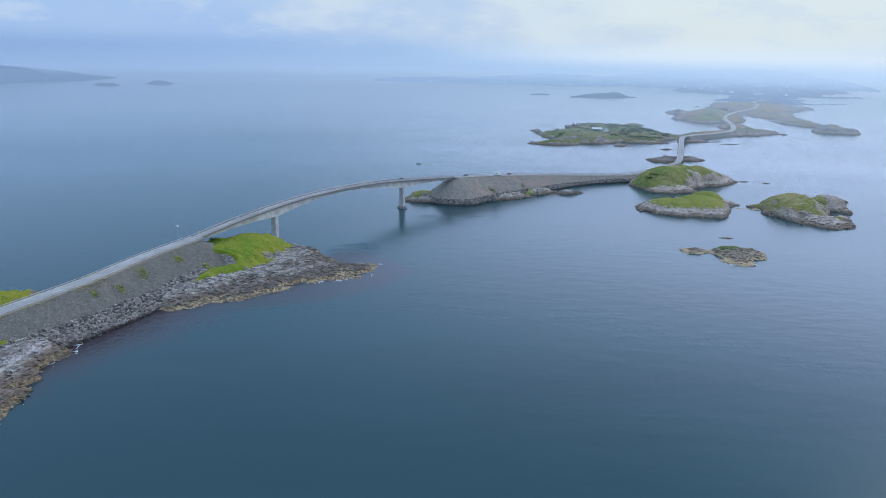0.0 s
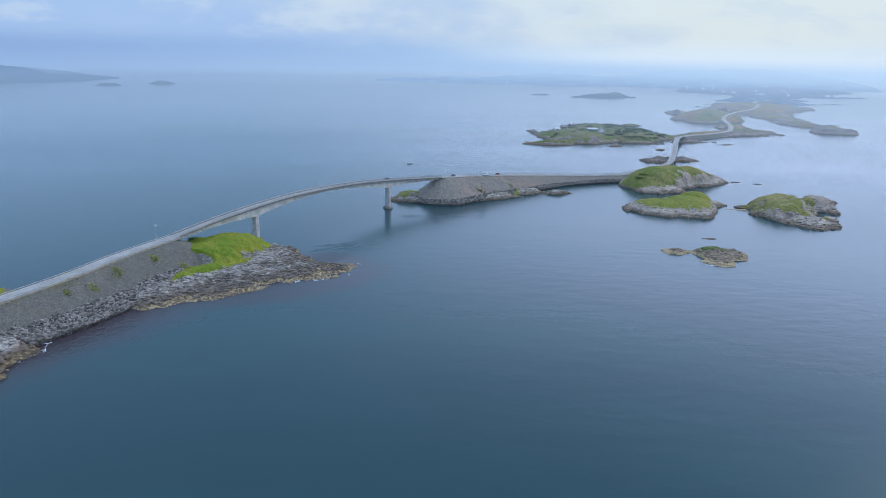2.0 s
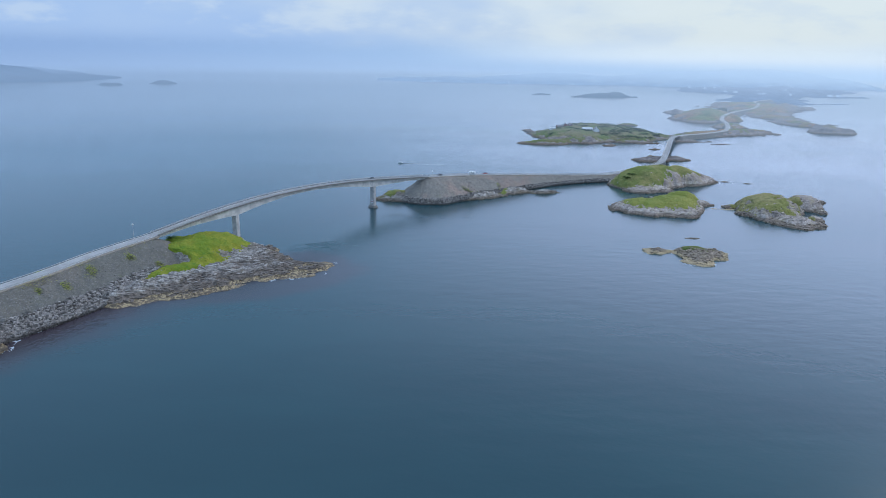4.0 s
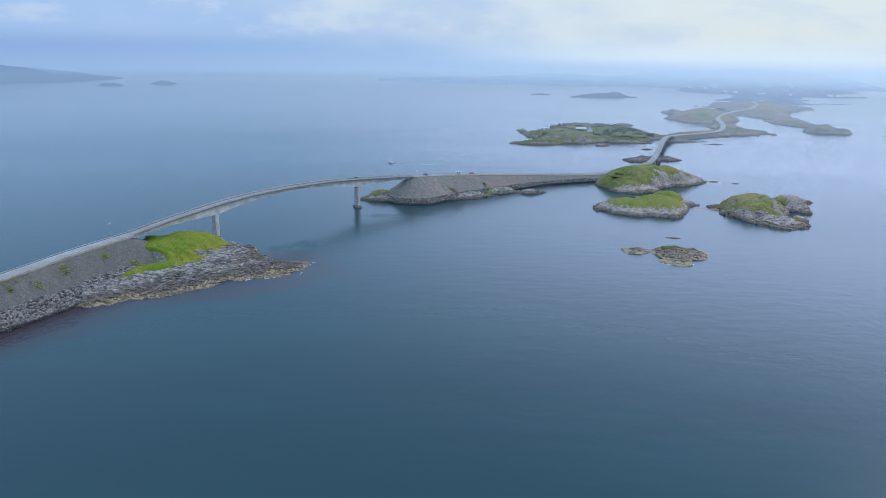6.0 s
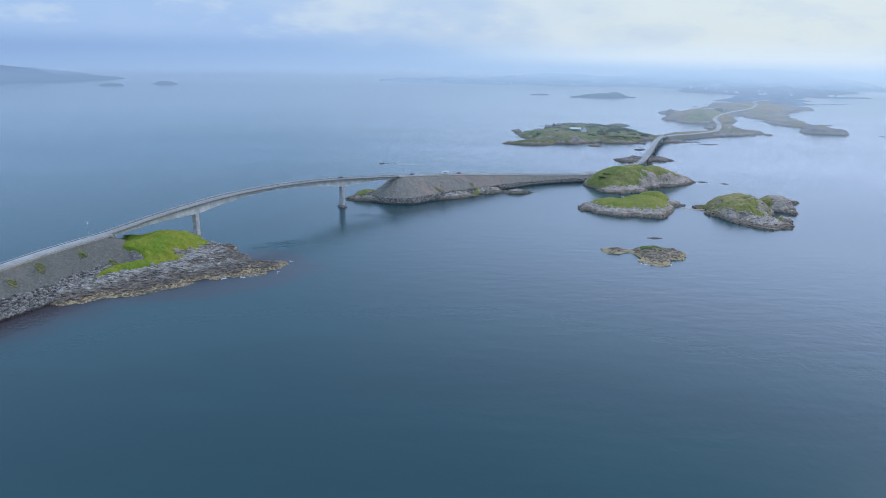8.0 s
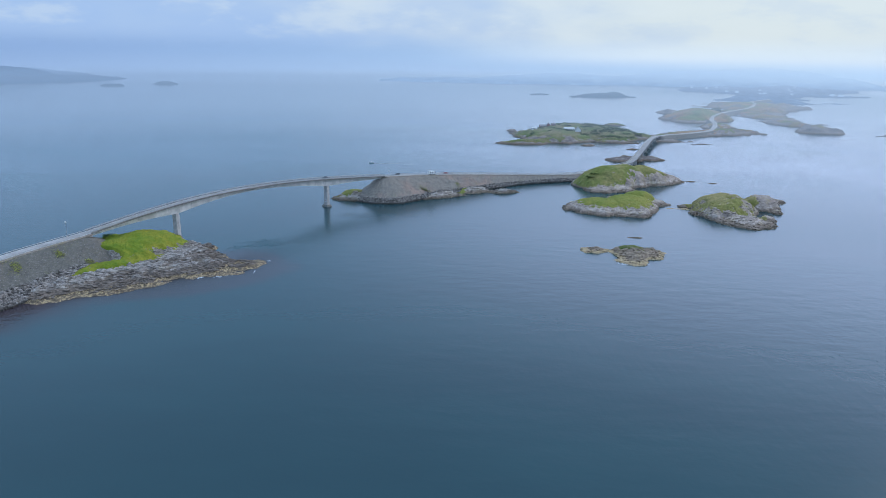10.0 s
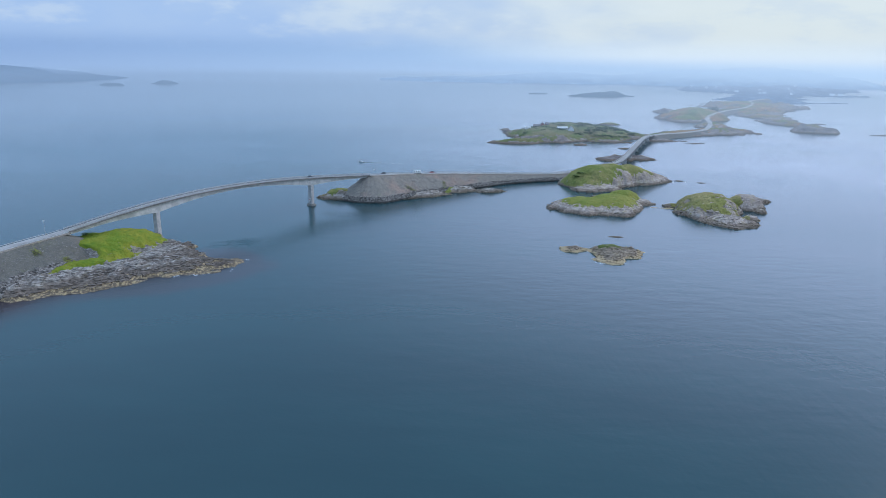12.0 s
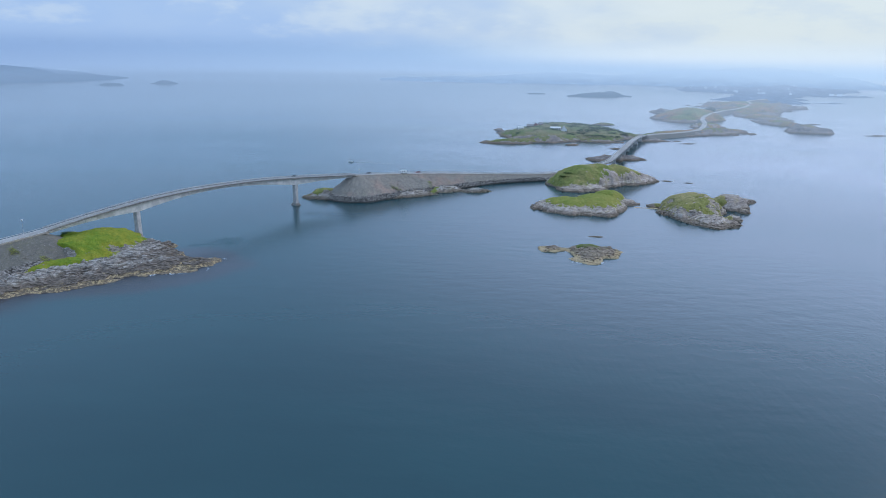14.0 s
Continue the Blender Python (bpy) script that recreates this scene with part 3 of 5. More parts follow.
def land(name, blobs, label, seed, step=1.0, rough=1.0, wobble=0.28, lump=16.0, grass=None, grass_mat=None, rock=None, grassy=0.0, detail=1.4, carve=False, ragged=0.75, cut=(), grain=15, ridges=0.0):
    """An island of bare rock, with turf where it is high, flat and inside one of the turf ovals."""
    rock = rock or M_ROCK
    pad = 8
    xs = [b[0] - max(b[2], b[3]) for b in blobs] + [b[0] + max(b[2], b[3]) for b in blobs]
    ys = [b[1] - max(b[2], b[3]) for b in blobs] + [b[1] + max(b[2], b[3]) for b in blobs]
    x0, x1, y0, y1 = min(xs) - pad, max(xs) + pad, min(ys) - pad, max(ys) + pad
    nx, ny = int((x1 - x0) / step) + 1, int((y1 - y0) / step) + 1
    x, y = np.meshgrid(x0 + np.arange(nx) * step, y0 + np.arange(ny) * step)
    z = blob_field(x, y, blobs, seed, wobble, lump)
    smooth_z = z.copy()
    expose = np.clip(0.35 + z * 0.3, 0.25, 1.0)
    crag = ridged(x, y, 9.0 * detail, seed + 5) * 1.5 + fbm(x, y, 3.2 * detail, seed + 9, 4, 0.6) * 0.8
    gc, gs = math.cos(radians(grain)), math.sin(radians(grain))
    strata = fbm((x * gc + y * gs) * 0.15, y * gc - x * gs, 2.4 * detail, seed + 3, 4, 0.6) * 1.5
    if ridges:
        # long benches and gullies along the grain of the rock
        bench = fbm((x * gc + y * gs) * 0.13, y * gc - x * gs, 11.0, seed + 61, 3, 0.55)
        strata = strata + ridges * (np.abs(bench) * 4 - 0.8)
    z = z + (crag + strata) * expose * rough * np.clip((smooth_z + 2.5) / 2.5, 0, 1)
    grass_ob = None
    turf = None
    if grass:
        turf = np.full(x.shape, -1.0)
        even = fbm(x, y, 7.0 * detail, seed + 77, 3, 0.5)
        wob = fbm(x, y, 7.0 * detail, seed + 77, 5, 0.6) + fbm(x, y, 1.7 * detail, seed + 78, 3, 0.7) * (0.25 + 0.9 * ragged)
        for gx, gy, rx, ry, turn in grass:
            c, s = math.cos(radians(turn)), math.sin(radians(turn))
            u, v = ((x - gx) * c + (y - gy) * s) / rx, (-(x - gx) * s + (y - gy) * c) / ry
            turf = np.maximum(turf, 1 - np.sqrt(u * u + v * v) + wob * (ragged + grassy))
        turf = np.where(smooth_z < 1.7, turf - (1.7 - smooth_z) * 0.4, turf)
        for gx, gy, rx, ry, turn in cut:
            c, s = math.cos(radians(turn)), math.sin(radians(turn))
            e = np.hypot(((x - gx) * c + (y - gy) * s) / rx, (-(x - gx) * s + (y - gy) * c) / ry) + even * 0.2
            turf = np.minimum(turf, (e - 1) * 2.5)
            z = z - 5.0 * np.clip((1.08 - e) * 3.0, 0, 1)
        soft = np.clip(turf * 3, 0, 1)
        z = z * (1 - soft) + (smooth_z + 0.15 + fbm(x, y, 5.0, seed + 21, 3) * 0.6 * rough) * soft
    if carve:
        # the road's cutting through the rock
        for a, b in zip(FULL[:-1:2], FULL[2::2]):
            if not (x0 - 12 < a[0] < x1 + 12 and y0 - 12 < a[1] < y1 + 12):
                continue
            d = np.hypot(x - (a[0] + b[0]) / 2, y - (a[1] + b[1]) / 2)
            cap = (a[2] + b[2]) / 2 - 0.45 + np.clip(d - 6.5, 0, None) * 0.9
            z = np.where(d < 26, np.minimum(z, cap), z)
    keep = z > -1.4

    def mesh_from(zz, mask, nm, mat, parent=None):
        cell = mask[:-1, :-1] | mask[1:, :-1] | mask[:-1, 1:] | mask[1:, 1:]
        iy, ix = np.nonzero(cell)
        used = np.zeros(zz.shape, bool)
        for a, b in ((0, 0), (0, 1), (1, 0), (1, 1)):
            used[iy + a, ix + b] = True
        idx = np.full(zz.shape, -1)
        idx[used] = np.arange(used.sum())
        faces = np.stack([idx[iy, ix], idx[iy, ix + 1], idx[iy + 1, ix + 1], idx[iy + 1, ix]], axis=1)
        return obj(nm, np.column_stack([x[used], y[used], zz[used]]), faces, mat, parent)
    ob = mesh_from(z, keep, name, rock)
    tagged(ob, label, "island", kind="structure")
    if grass:
        tuft = fbm(x, y, 3.2, seed + 41, 4, 0.7) * 0.8
        gz = z + np.clip(turf * 2.2, -0.6, 0.35) + np.where(turf > 0, tuft, 0)
        g = mesh_from(gz, turf > -0.02, "turf", grass_mat or M_GRASS, ob)
        g["label"] = "green coastal grass on thin soil"
    LANDS.append((x0, y0, step, z, turf))
    return ob


def ground_z(px, py):
    best = -9.0
    for x0, y0, step, z, _ in LANDS:
        i, j = int((py - y0) / step), int((px - x0) / step)
        if 0 <= i < z.shape[0] and 0 <= j < z.shape[1]:
            best = max(best, z[i, j])
    return best


def embankment(name, line, label, seed, step=0.8, half=4.4, slope=1.55, drop=0.22, mat=None, start_slope=None, end_slope=None):
    """Dumped gravel that carries the road, with even slopes down to the sea bed."""
    reach = half + (line[:, 2].max() + 2.5) * slope
    x0, x1 = line[:, 0].min() - reach, line[:, 0].max() + reach
    y0, y1 = line[:, 1].min() - reach, line[:, 1].max() + reach
    nx, ny = int((x1 - x0) / step) + 1, int((y1 - y0) / step) + 1
    x, y = np.meshgrid(x0 + np.arange(nx) * step, y0 + np.arange(ny) * step)
    flat = np.column_stack([x.ravel(), y.ravel()])
    dist, top = np.full(len(flat), 1e9), np.zeros(len(flat))
    for a, b in zip(line[:-1], line[1:]):
        ab = b[:2] - a[:2]
        t = np.clip(((flat - a[:2]) @ ab) / (ab @ ab), 0, 1)
        d = np.hypot(*(flat - a[:2] - t[:, None] * ab).T)
        near = d < dist
        dist[near], top[near] = d[near], (a[2] + (b[2] - a[2]) * t)[near]
    dist, top = dist.reshape(x.shape), top.reshape(x.shape)
    run = np.full(x.shape, slope)
    for p, q, ease in ((line[0], line[2], start_slope), (line[-1], line[-3], end_slope)):
        if ease:
            out = (p[:2] - q[:2]) / np.linalg.norm(p[:2] - q[:2])
            beyond = np.clip(((x - p[0]) * out[0] + (y - p[1]) * out[1]) / np.maximum(dist, 0.1), 0, 1)
            run = run + (ease - slope) * np.where(np.hypot(x - p[0], y - p[1]) < dist + 0.5, beyond ** 2, 0)
    lumps = fbm(x, y, 14, seed, 3) * 1.6 + fbm(x, y, 2.4, seed + 7, 3, 0.6) * 0.7
    fall = np.maximum(0, dist - half)
    z = top - drop - fall / run + lumps * np.clip(fall / 5, 0, 1)
    keep = z > -1.6
    cell = keep[:-1, :-1] | keep[1:, :-1] | keep[:-1, 1:] | keep[1:, 1:]
    iy, ix = np.nonzero(cell)
    used = np.zeros(z.shape, bool)
    for a, b in ((0, 0), (0, 1), (1, 0), (1, 1)):
        used[iy + a, ix + b] = True
    idx = np.full(z.shape, -1)
    idx[used] = np.arange(used.sum())
    faces = np.stack([idx[iy, ix], idx[iy, ix + 1], idx[iy + 1, ix + 1], idx[iy + 1, ix]], axis=1)
    ob = obj(name, np.column_stack([x[used], y[used], z[used]]), faces, mat or M_GRAVEL)
    LANDS.append((x0, y0, step, z, None))
    return tagged(ob, label, "embankment", kind="structure")


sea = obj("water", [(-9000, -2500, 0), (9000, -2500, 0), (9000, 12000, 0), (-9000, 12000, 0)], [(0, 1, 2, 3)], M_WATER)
tagged(sea, "calm blue-grey sea with small wind ripples", "sea", kind="structure")

embankment("causeway", LINE_A[:-3], "grey gravel causeway with even slopes carrying the road", 3, slope=1.38, end_slope=2.1)
embankment("causeway", LINE_B[2:], "grey and rust gravel causeway behind the bridge", 8, slope=1.28, end_slope=0.7, mat=M_GRAVEL_RUST)
embankment("causeway", LINE_C, "low grey rock causeway between far islets", 12, step=2.0, half=4.3, slope=1.25, start_slope=0.6)

# the rock by the first pier, with its long low spit
land("headland", [(-116, 357, 33, 25, 38, 12.8, 2.0), (-127, 367, 14, 10, 40, 12.4, 2.2), (-101, 371, 21, 15, 40, 10, 2.0), (-112, 333, 36, 19, 42, 6.4, 1.6), (-123, 311, 36, 14, 50, 4.6, 1.8),
                  (-88, 340, 36, 19, 27, 4.4, 1.4), (-98, 317, 28, 13, 32, 3.2, 1.4), (-66, 350, 27, 14, 12, 2.3, 1.3), (-48, 353, 14, 9, 10, 2.4, 1.5), (-119, 294, 11, 5, 42, 1.6, 1.5), (-56, 339, 14, 6, 10, 1.5, 1.5), (-84, 372, 16, 11, 0, 5.2, 1.8), (-111, 371, 27, 18, 28, 13.3, 2.6), (-95, 374, 22, 15, 20, 8.4, 1.6), (-88, 358, 28, 16, 25, 6.2, 1.5)],
     "pale grey rock headland with a low weed-covered spit", 21, step=0.5, rough=1.0, wobble=0.2, ragged=0.42, grain=33, ridges=0.8, cut=[(-129, 339.5, 18.5, 7.2, 8)],
     grass=[(-119, 361, 25, 18, 30), (-106, 371, 20, 15, 45), (-110, 338, 21, 9, 44), (-119, 325, 9, 5.5, 48)], lump=13)
# near shore by the start of the causeway
land("headland", [(-183.4, 210, 47.6, 30.8, 60, 9.1, 2.5), (-164.5, 229, 25, 13.5, 65, 8.0, 2), (-162, 189, 30.8, 19, 70, 6.3, 2), (-157.5, 236.5, 10.5, 8.0, 40, 1.96, 1.6),
                  (-206, 265, 36.4, 19, 60, 12.9, 3)],
     "pale grey rock shore with brown weed at the waterline", 34, step=0.55, rough=0.8, wobble=0.2, rock=M_NEAR, grain=62, ridges=0.5,
     grass=[(-171, 236, 11, 6.5, 65), (-181, 222, 20, 10, 65), (-200.2, 267.4, 30.8, 15.4, 60)], lump=15.4)
# rock shelf under the second causeway
land("rock_shelf", [(5.6, 541.8, 33.6, 12.6, 15, 4.2, 2.2), (-12, 544, 16, 12, 10, 6.5, 2), (50.4, 554.4, 33.6, 12.6, 24, 4.48, 2), (86, 577, 24, 9, 20, 4.2, 2), (114, 578, 18, 6, 5, 2.6, 2)],
     "grey rock shelf below the causeway", 43, step=0.84, rough=1.12, wobble=0.22, grass=[(-10, 547, 13, 8, 20), (50.4, 558.6, 9.4, 4.5, 20), (76, 570, 6, 5.5, 0)], lump=14, rock=M_SHELF, grass_mat=M_TURF)
# three grassy islets
land("islet", [(218, 623, 32, 26, 10, 18.0, 2.2), (205, 617, 22, 25, 0, 12.8, 2.4), (262, 641, 38, 15, 16, 12.5, 1.4), (232, 628, 30, 21, 12, 18.8, 2.2), (249, 635, 30, 18, 14, 17.4, 1.9), (213, 598, 25, 15, 8, 5.2, 2)],
     "steep rock islet with a grassy back beside the road", 55, carve=True, step=0.84, rough=0.7, wobble=0.18, ragged=0.3, grass=[(210, 618, 29, 21, 8), (239, 637, 35, 16, 14)], lump=16.8, rock=M_ISLET, grass_mat=M_TURF)
land("islet", [(189, 519.5, 28.5, 25, 5, 7.0, 3.0), (212, 524, 23, 34, -12, 8.6, 2.8), (235.2, 539, 14, 9.8, 0, 3.5, 2), (225, 546, 17, 14, 10, 9.2, 2.4)],
     "flat rock islet with a green grass top", 66, step=0.55, rough=0.62, wobble=0.14, ragged=0.25, grass=[(191, 523, 23, 21, 5), (212, 528, 20, 28, -10), (224, 546, 16, 13, 10)], lump=15.4, rock=M_ISLET, grass_mat=M_ISLE_GRASS)
land("islet", [(286.5, 520, 26, 36.4, -20, 11.9, 2.8), (323, 536, 16, 20, -25, 9.6, 2.6), (288, 478, 20, 18, -8, 5.4, 1.7), (297, 466, 9, 5.5, 15, 2.0, 1.6), (286, 463, 7, 6, 0, 1.6, 1.6), (308, 489, 7, 8, 0, 3.2, 1.8), (261, 530, 9, 4.5, -12, 2.2, 2), (339, 552, 15, 8, 35, 4.2, 2), (327, 516, 5, 8, -15, 2.6, 1.8)],
     "rugged bare rock islet with sparse grass", 77, step=0.55, rough=0.72, wobble=0.2, ragged=0.8, grain=-35, grass=[(279, 528, 19, 25, -15), (281, 507, 15, 15, 0), (294, 487, 9, 7, 0), (309, 530, 7, 9, 0)], grassy=0.25, lump=14, rock=M_ISLET, grass_mat=M_DRY_TURF)
land("skerry", [(183, 392, 15, 15, -20, 3.9, 1.7), (160, 399.5, 8, 6, 15, 2.3, 1.6), (169, 397.5, 6, 2.6, -5, 0.7, 1.5), (192, 391, 11, 6.5, 20, 2.2, 1.6), (179, 377, 8.5, 9.5, 10, 1.8, 1.5)],
     "low tide skerry covered in ochre weed", 88, step=0.56, rough=0.8, wobble=0.25, grass=[(182, 395, 9, 6, -10)], lump=7.0, ragged=1.0, rock=M_SKERRY, grass_mat=M_SCRUB)
land("skerry", [(194.6, 431.2, 5, 1.6, -8, 0.5, 1.5)], "awash rock barely above the water", 91, step=0.56, rough=0.7, wobble=0.3, lump=5.6, rock=M_ISLET)
land("skerry", [(256.2, 523.6, 5, 2, 0, 0.7, 1.5), (245, 525, 4, 1.4, 0, 0.6, 1.5)], "awash rocks between two islets", 93, step=0.56, rough=0.7, wobble=0.3, lump=5.6, rock=M_SKERRY)
land("skerry", [(304, 649.6, 6, 1.8, -8, 0.6, 1.5), (322, 641.2, 5, 1.2, -8, 0.5, 1.5)], "awash rocks off the islet", 94, step=0.7, rough=0.7, wobble=0.3, lump=5.6, rock=M_ISLET)
land("islet", [(271.6, 785.4, 23.8, 15.4, 5, 5.04, 2), (303.8, 796.6, 22.4, 12.6, 5, 3.92, 2)], "low bare rock islet under the far bridge", 97, carve=True, step=1.26, rough=0.98, lump=14, rock=M_ROCK_FAR)
# inhabited green island
land("island", [(222, 1010, 62, 88, 8, 11.0, 2.4), (284, 1048, 76, 104, 15, 12.5, 2.4), (262, 1082, 66, 46, 10, 14.0, 2.2), (330.4, 1019.2, 50.4, 36.4, 10, 7, 2.2), (172, 932, 42, 17.5, 14, 4.9, 2), (149, 944, 18, 8, 150, 2.2, 1.8), (164, 1082, 24, 6, 113, 2.6, 1.8), (268.8, 969, 70, 15, 8, 4.2, 2), (193.2, 1038.8, 39.2, 25.2, -30, 5.6, 2)],
     "large green island with houses and scrub", 101, step=1.7, rough=1.9, wobble=0.18, lump=36.4, detail=2.24, rock=M_ROCK_FAR, ragged=0.5, grassy=0.0, grass_mat=M_SCRUB,
     grass=[(224, 1010.8, 58.8, 64.4, 10), (284.2, 1050, 72, 92, 15), (327.6, 1019.2, 39.2, 22.4, 10), (170.8, 935.2, 36, 14, 10)])
land("island", [(436.8, 1068.2, 84, 30.8, 32, 5.88, 2), (509.6, 1106, 70, 33.6, 20, 7, 2), (551.6, 1125.6, 30.8, 16.8, 30, 4.2, 2), (386.4, 980, 42, 11.2, 5, 2.24, 2), (540.4, 1212.4, 47.6, 28, 60, 6.44, 2)],
     "low rock islands joined by the road", 113, carve=True, step=2.3, rough=1.7, wobble=0.3, lump=26, detail=2.8, rock=M_ROCK_FAR, grassy=0.7, grass_mat=M_HEATH,
     grass=[(509.6, 1114.4, 56, 24, 20), (439.6, 1068.2, 50, 15, 32), (541.8, 1212.4, 36, 19, 60)])
land("island", [(565.6, 1379, 78.4, 70, 60, 21, 2.2), (526.4, 1321.6, 47.6, 33.6, 60, 9.8, 2), (551.6, 1520.4, 30.8, 28, 80, 8.4, 2), (537, 1492, 11, 10, 0, 12, 1.7), (604.8, 1467.2, 92.4, 50.4, 60, 12.6, 2)],
     "heath-covered island beside the winding road", 121, carve=True, step=3.0, rough=1.4, wobble=0.2, lump=40, detail=3.0, rock=M_ROCK_FAR, ragged=0.35, grassy=0.1, grass_mat=M_HEATH,
     grass=[(565.6, 1375, 76, 68, 60), (604.8, 1467.2, 75.6, 36.4, 60), (526.4, 1321.6, 38, 25, 60)])
land("island", [(784, 1610, 154, 78.4, 60, 8.4, 2), (840, 1771, 154, 112, 60, 9.8, 2), (728, 1425.2, 84, 44.8, 100, 5.6, 2), (701.4, 1279.6, 84, 25.2, 105, 7, 2), (686, 1150.8, 33.6, 33.6, 0, 11.2, 2), (711.2, 1178.8, 22.4, 19.6, 0, 8.4, 2),
                (756, 1519, 84, 50.4, 80, 6.3, 2)],
     "long bare rock islands running out to sea", 131, carve=True, step=3.4, rough=2.1, wobble=0.32, lump=34, detail=3.2, rock=M_ROCK_FAR, grassy=0.8, grass_mat=M_HEATH,
     grass=[(784, 1624, 110, 50, 60), (840, 1785, 120, 78, 60), (728, 1425, 60, 26, 100), (701, 1279, 52, 13, 105), (688, 1152, 16, 16, 0)])
land("islet", [(357, 1212, 26, 11, 0, 3.4, 2)], "small green islet behind the large island", 139, step=1.8, rough=1.2, lump=14, rock=M_ROCK_FAR, grass_mat=M_SCRUB, grass=[(357, 1212, 20, 8, 0)])
land("skerry", [(306, 885, 8, 4, 10, 1.5, 1.6)], "small rock beside the far bridge", 143, step=0.9, rough=0.7, lump=6, rock=M_ROCK_FAR)
land("skerry", [(424, 955, 16, 3.2, 12, 1.2, 1.6)], "thin low rock beside the far road", 144, step=1.2, rough=0.7, lump=8, rock=M_ROCK_FAR)
land("skerry", [(762, 1288, 18, 4, 5, 1.8, 1.6)], "thin bare rock behind the long islands", 141, step=1.6, rough=0.8, lump=10, rock=M_ROCK_FAR)
land("skerry", [(778.4, 1106, 22.4, 5.6, 0, 1.96, 1.6)], "low bare rock out at sea", 137, step=1.4, rough=0.84, lump=11.2, rock=M_ROCK_FAR)

# grass that has seeded on the gravel: place and half sizes
TUFTS = [(-144, 305, 3.6, 4.6), (-146.5, 288, 2.6, 2.6), (-153, 278, 2.2, 2.0), (-135, 328, 3.0, 3.0), (-123, 334, 2.6, 3.0), (-161, 291, 2.0, 6.0), (46.5, 553, 6.0, 2.6), (74.6, 577, 3.2, 4.2)]

# ---------------- roads ----------------
def road_surface(line, name, label):
    top = line.copy()
    ob = sweep(name, top, [(-3.3, 0), (3.3, 0), (3.4, -0.35), (-3.4, -0.35)], M_ASPHALT)
    for sgn in (-1, 1):
        sweep("shoulder", top, [(sgn * 3.42, -0.10), (sgn * 4.9, -0.34), (sgn * 4.9, -0.9), (sgn * 3.42, -0.9)], M_SHOULDER, ob, "dusty tan gravel shoulder")
    for off in (-2.95, 2.95):
        sweep("edge_line", top + np.array([0, 0, 0.012]), [(off - 0.1, 0), (off + 0.1, 0), (off + 0.1, -0.008), (off - 0.1, -0.008)], M_LINE, ob, "worn white edge line")
    return tagged(ob, label, "road", kind="structure")


road_surface(LINE_A, "road", "two-lane pale grey asphalt road")
road_surface(LINE_B, "road", "two-lane asphalt road along the causeway")
road_surface(LINE_C, "road", "winding asphalt road over far islets")


def railing(line, name, label, height=0.85, rails=(0.45, 0.8), gap=2, side=3.7, group=""):
    """Steel guard rail: one post every gap samples, with its own beams."""
    r = rights(line)
    for sgn in (-1, 1):
        root = new(name)
        k0 = line[0]
        root.location = (k0[0] + r[0, 0] * side * sgn, k0[1] + r[0, 1] * side * sgn, k0[2])
        tagged(root, label, "guard rail", group or "guard rails", "")
        shift = Vector(root.location)
        bm = box_bm(0.09, 0.09, height, (0, 0, height / 2 - 0.05))
        mesh = bpy.data.meshes.new("post")
        bm.to_mesh(mesh)
        bm.free()
        mesh.materials.append(M_STEEL)
        for i in range(0, len(line), gap):
            p = new("post", mesh)
            p.parent = root
            p.location = Vector((line[i, 0] + r[i, 0] * side * sgn, line[i, 1] + r[i, 1] * side * sgn, line[i, 2])) - shift
        for z in rails:
            o = side * sgn - 0.07 * sgn
            b = sweep("rail", line - np.array(shift)[None, :], [(o - 0.05, z - 0.15), (o + 0.05, z - 0.15), (o + 0.05, z + 0.13), (o - 0.05, z + 0.13)], M_STEEL)
            b.parent = root


railing(LINE_A, "guard_rail", "galvanised steel guard rail along the causeway road", 0.8, (0.62,), 2)
railing(LINE_B, "guard_rail", "galvanised steel guard rail beside the causeway road", 0.8, (0.62,), 2)


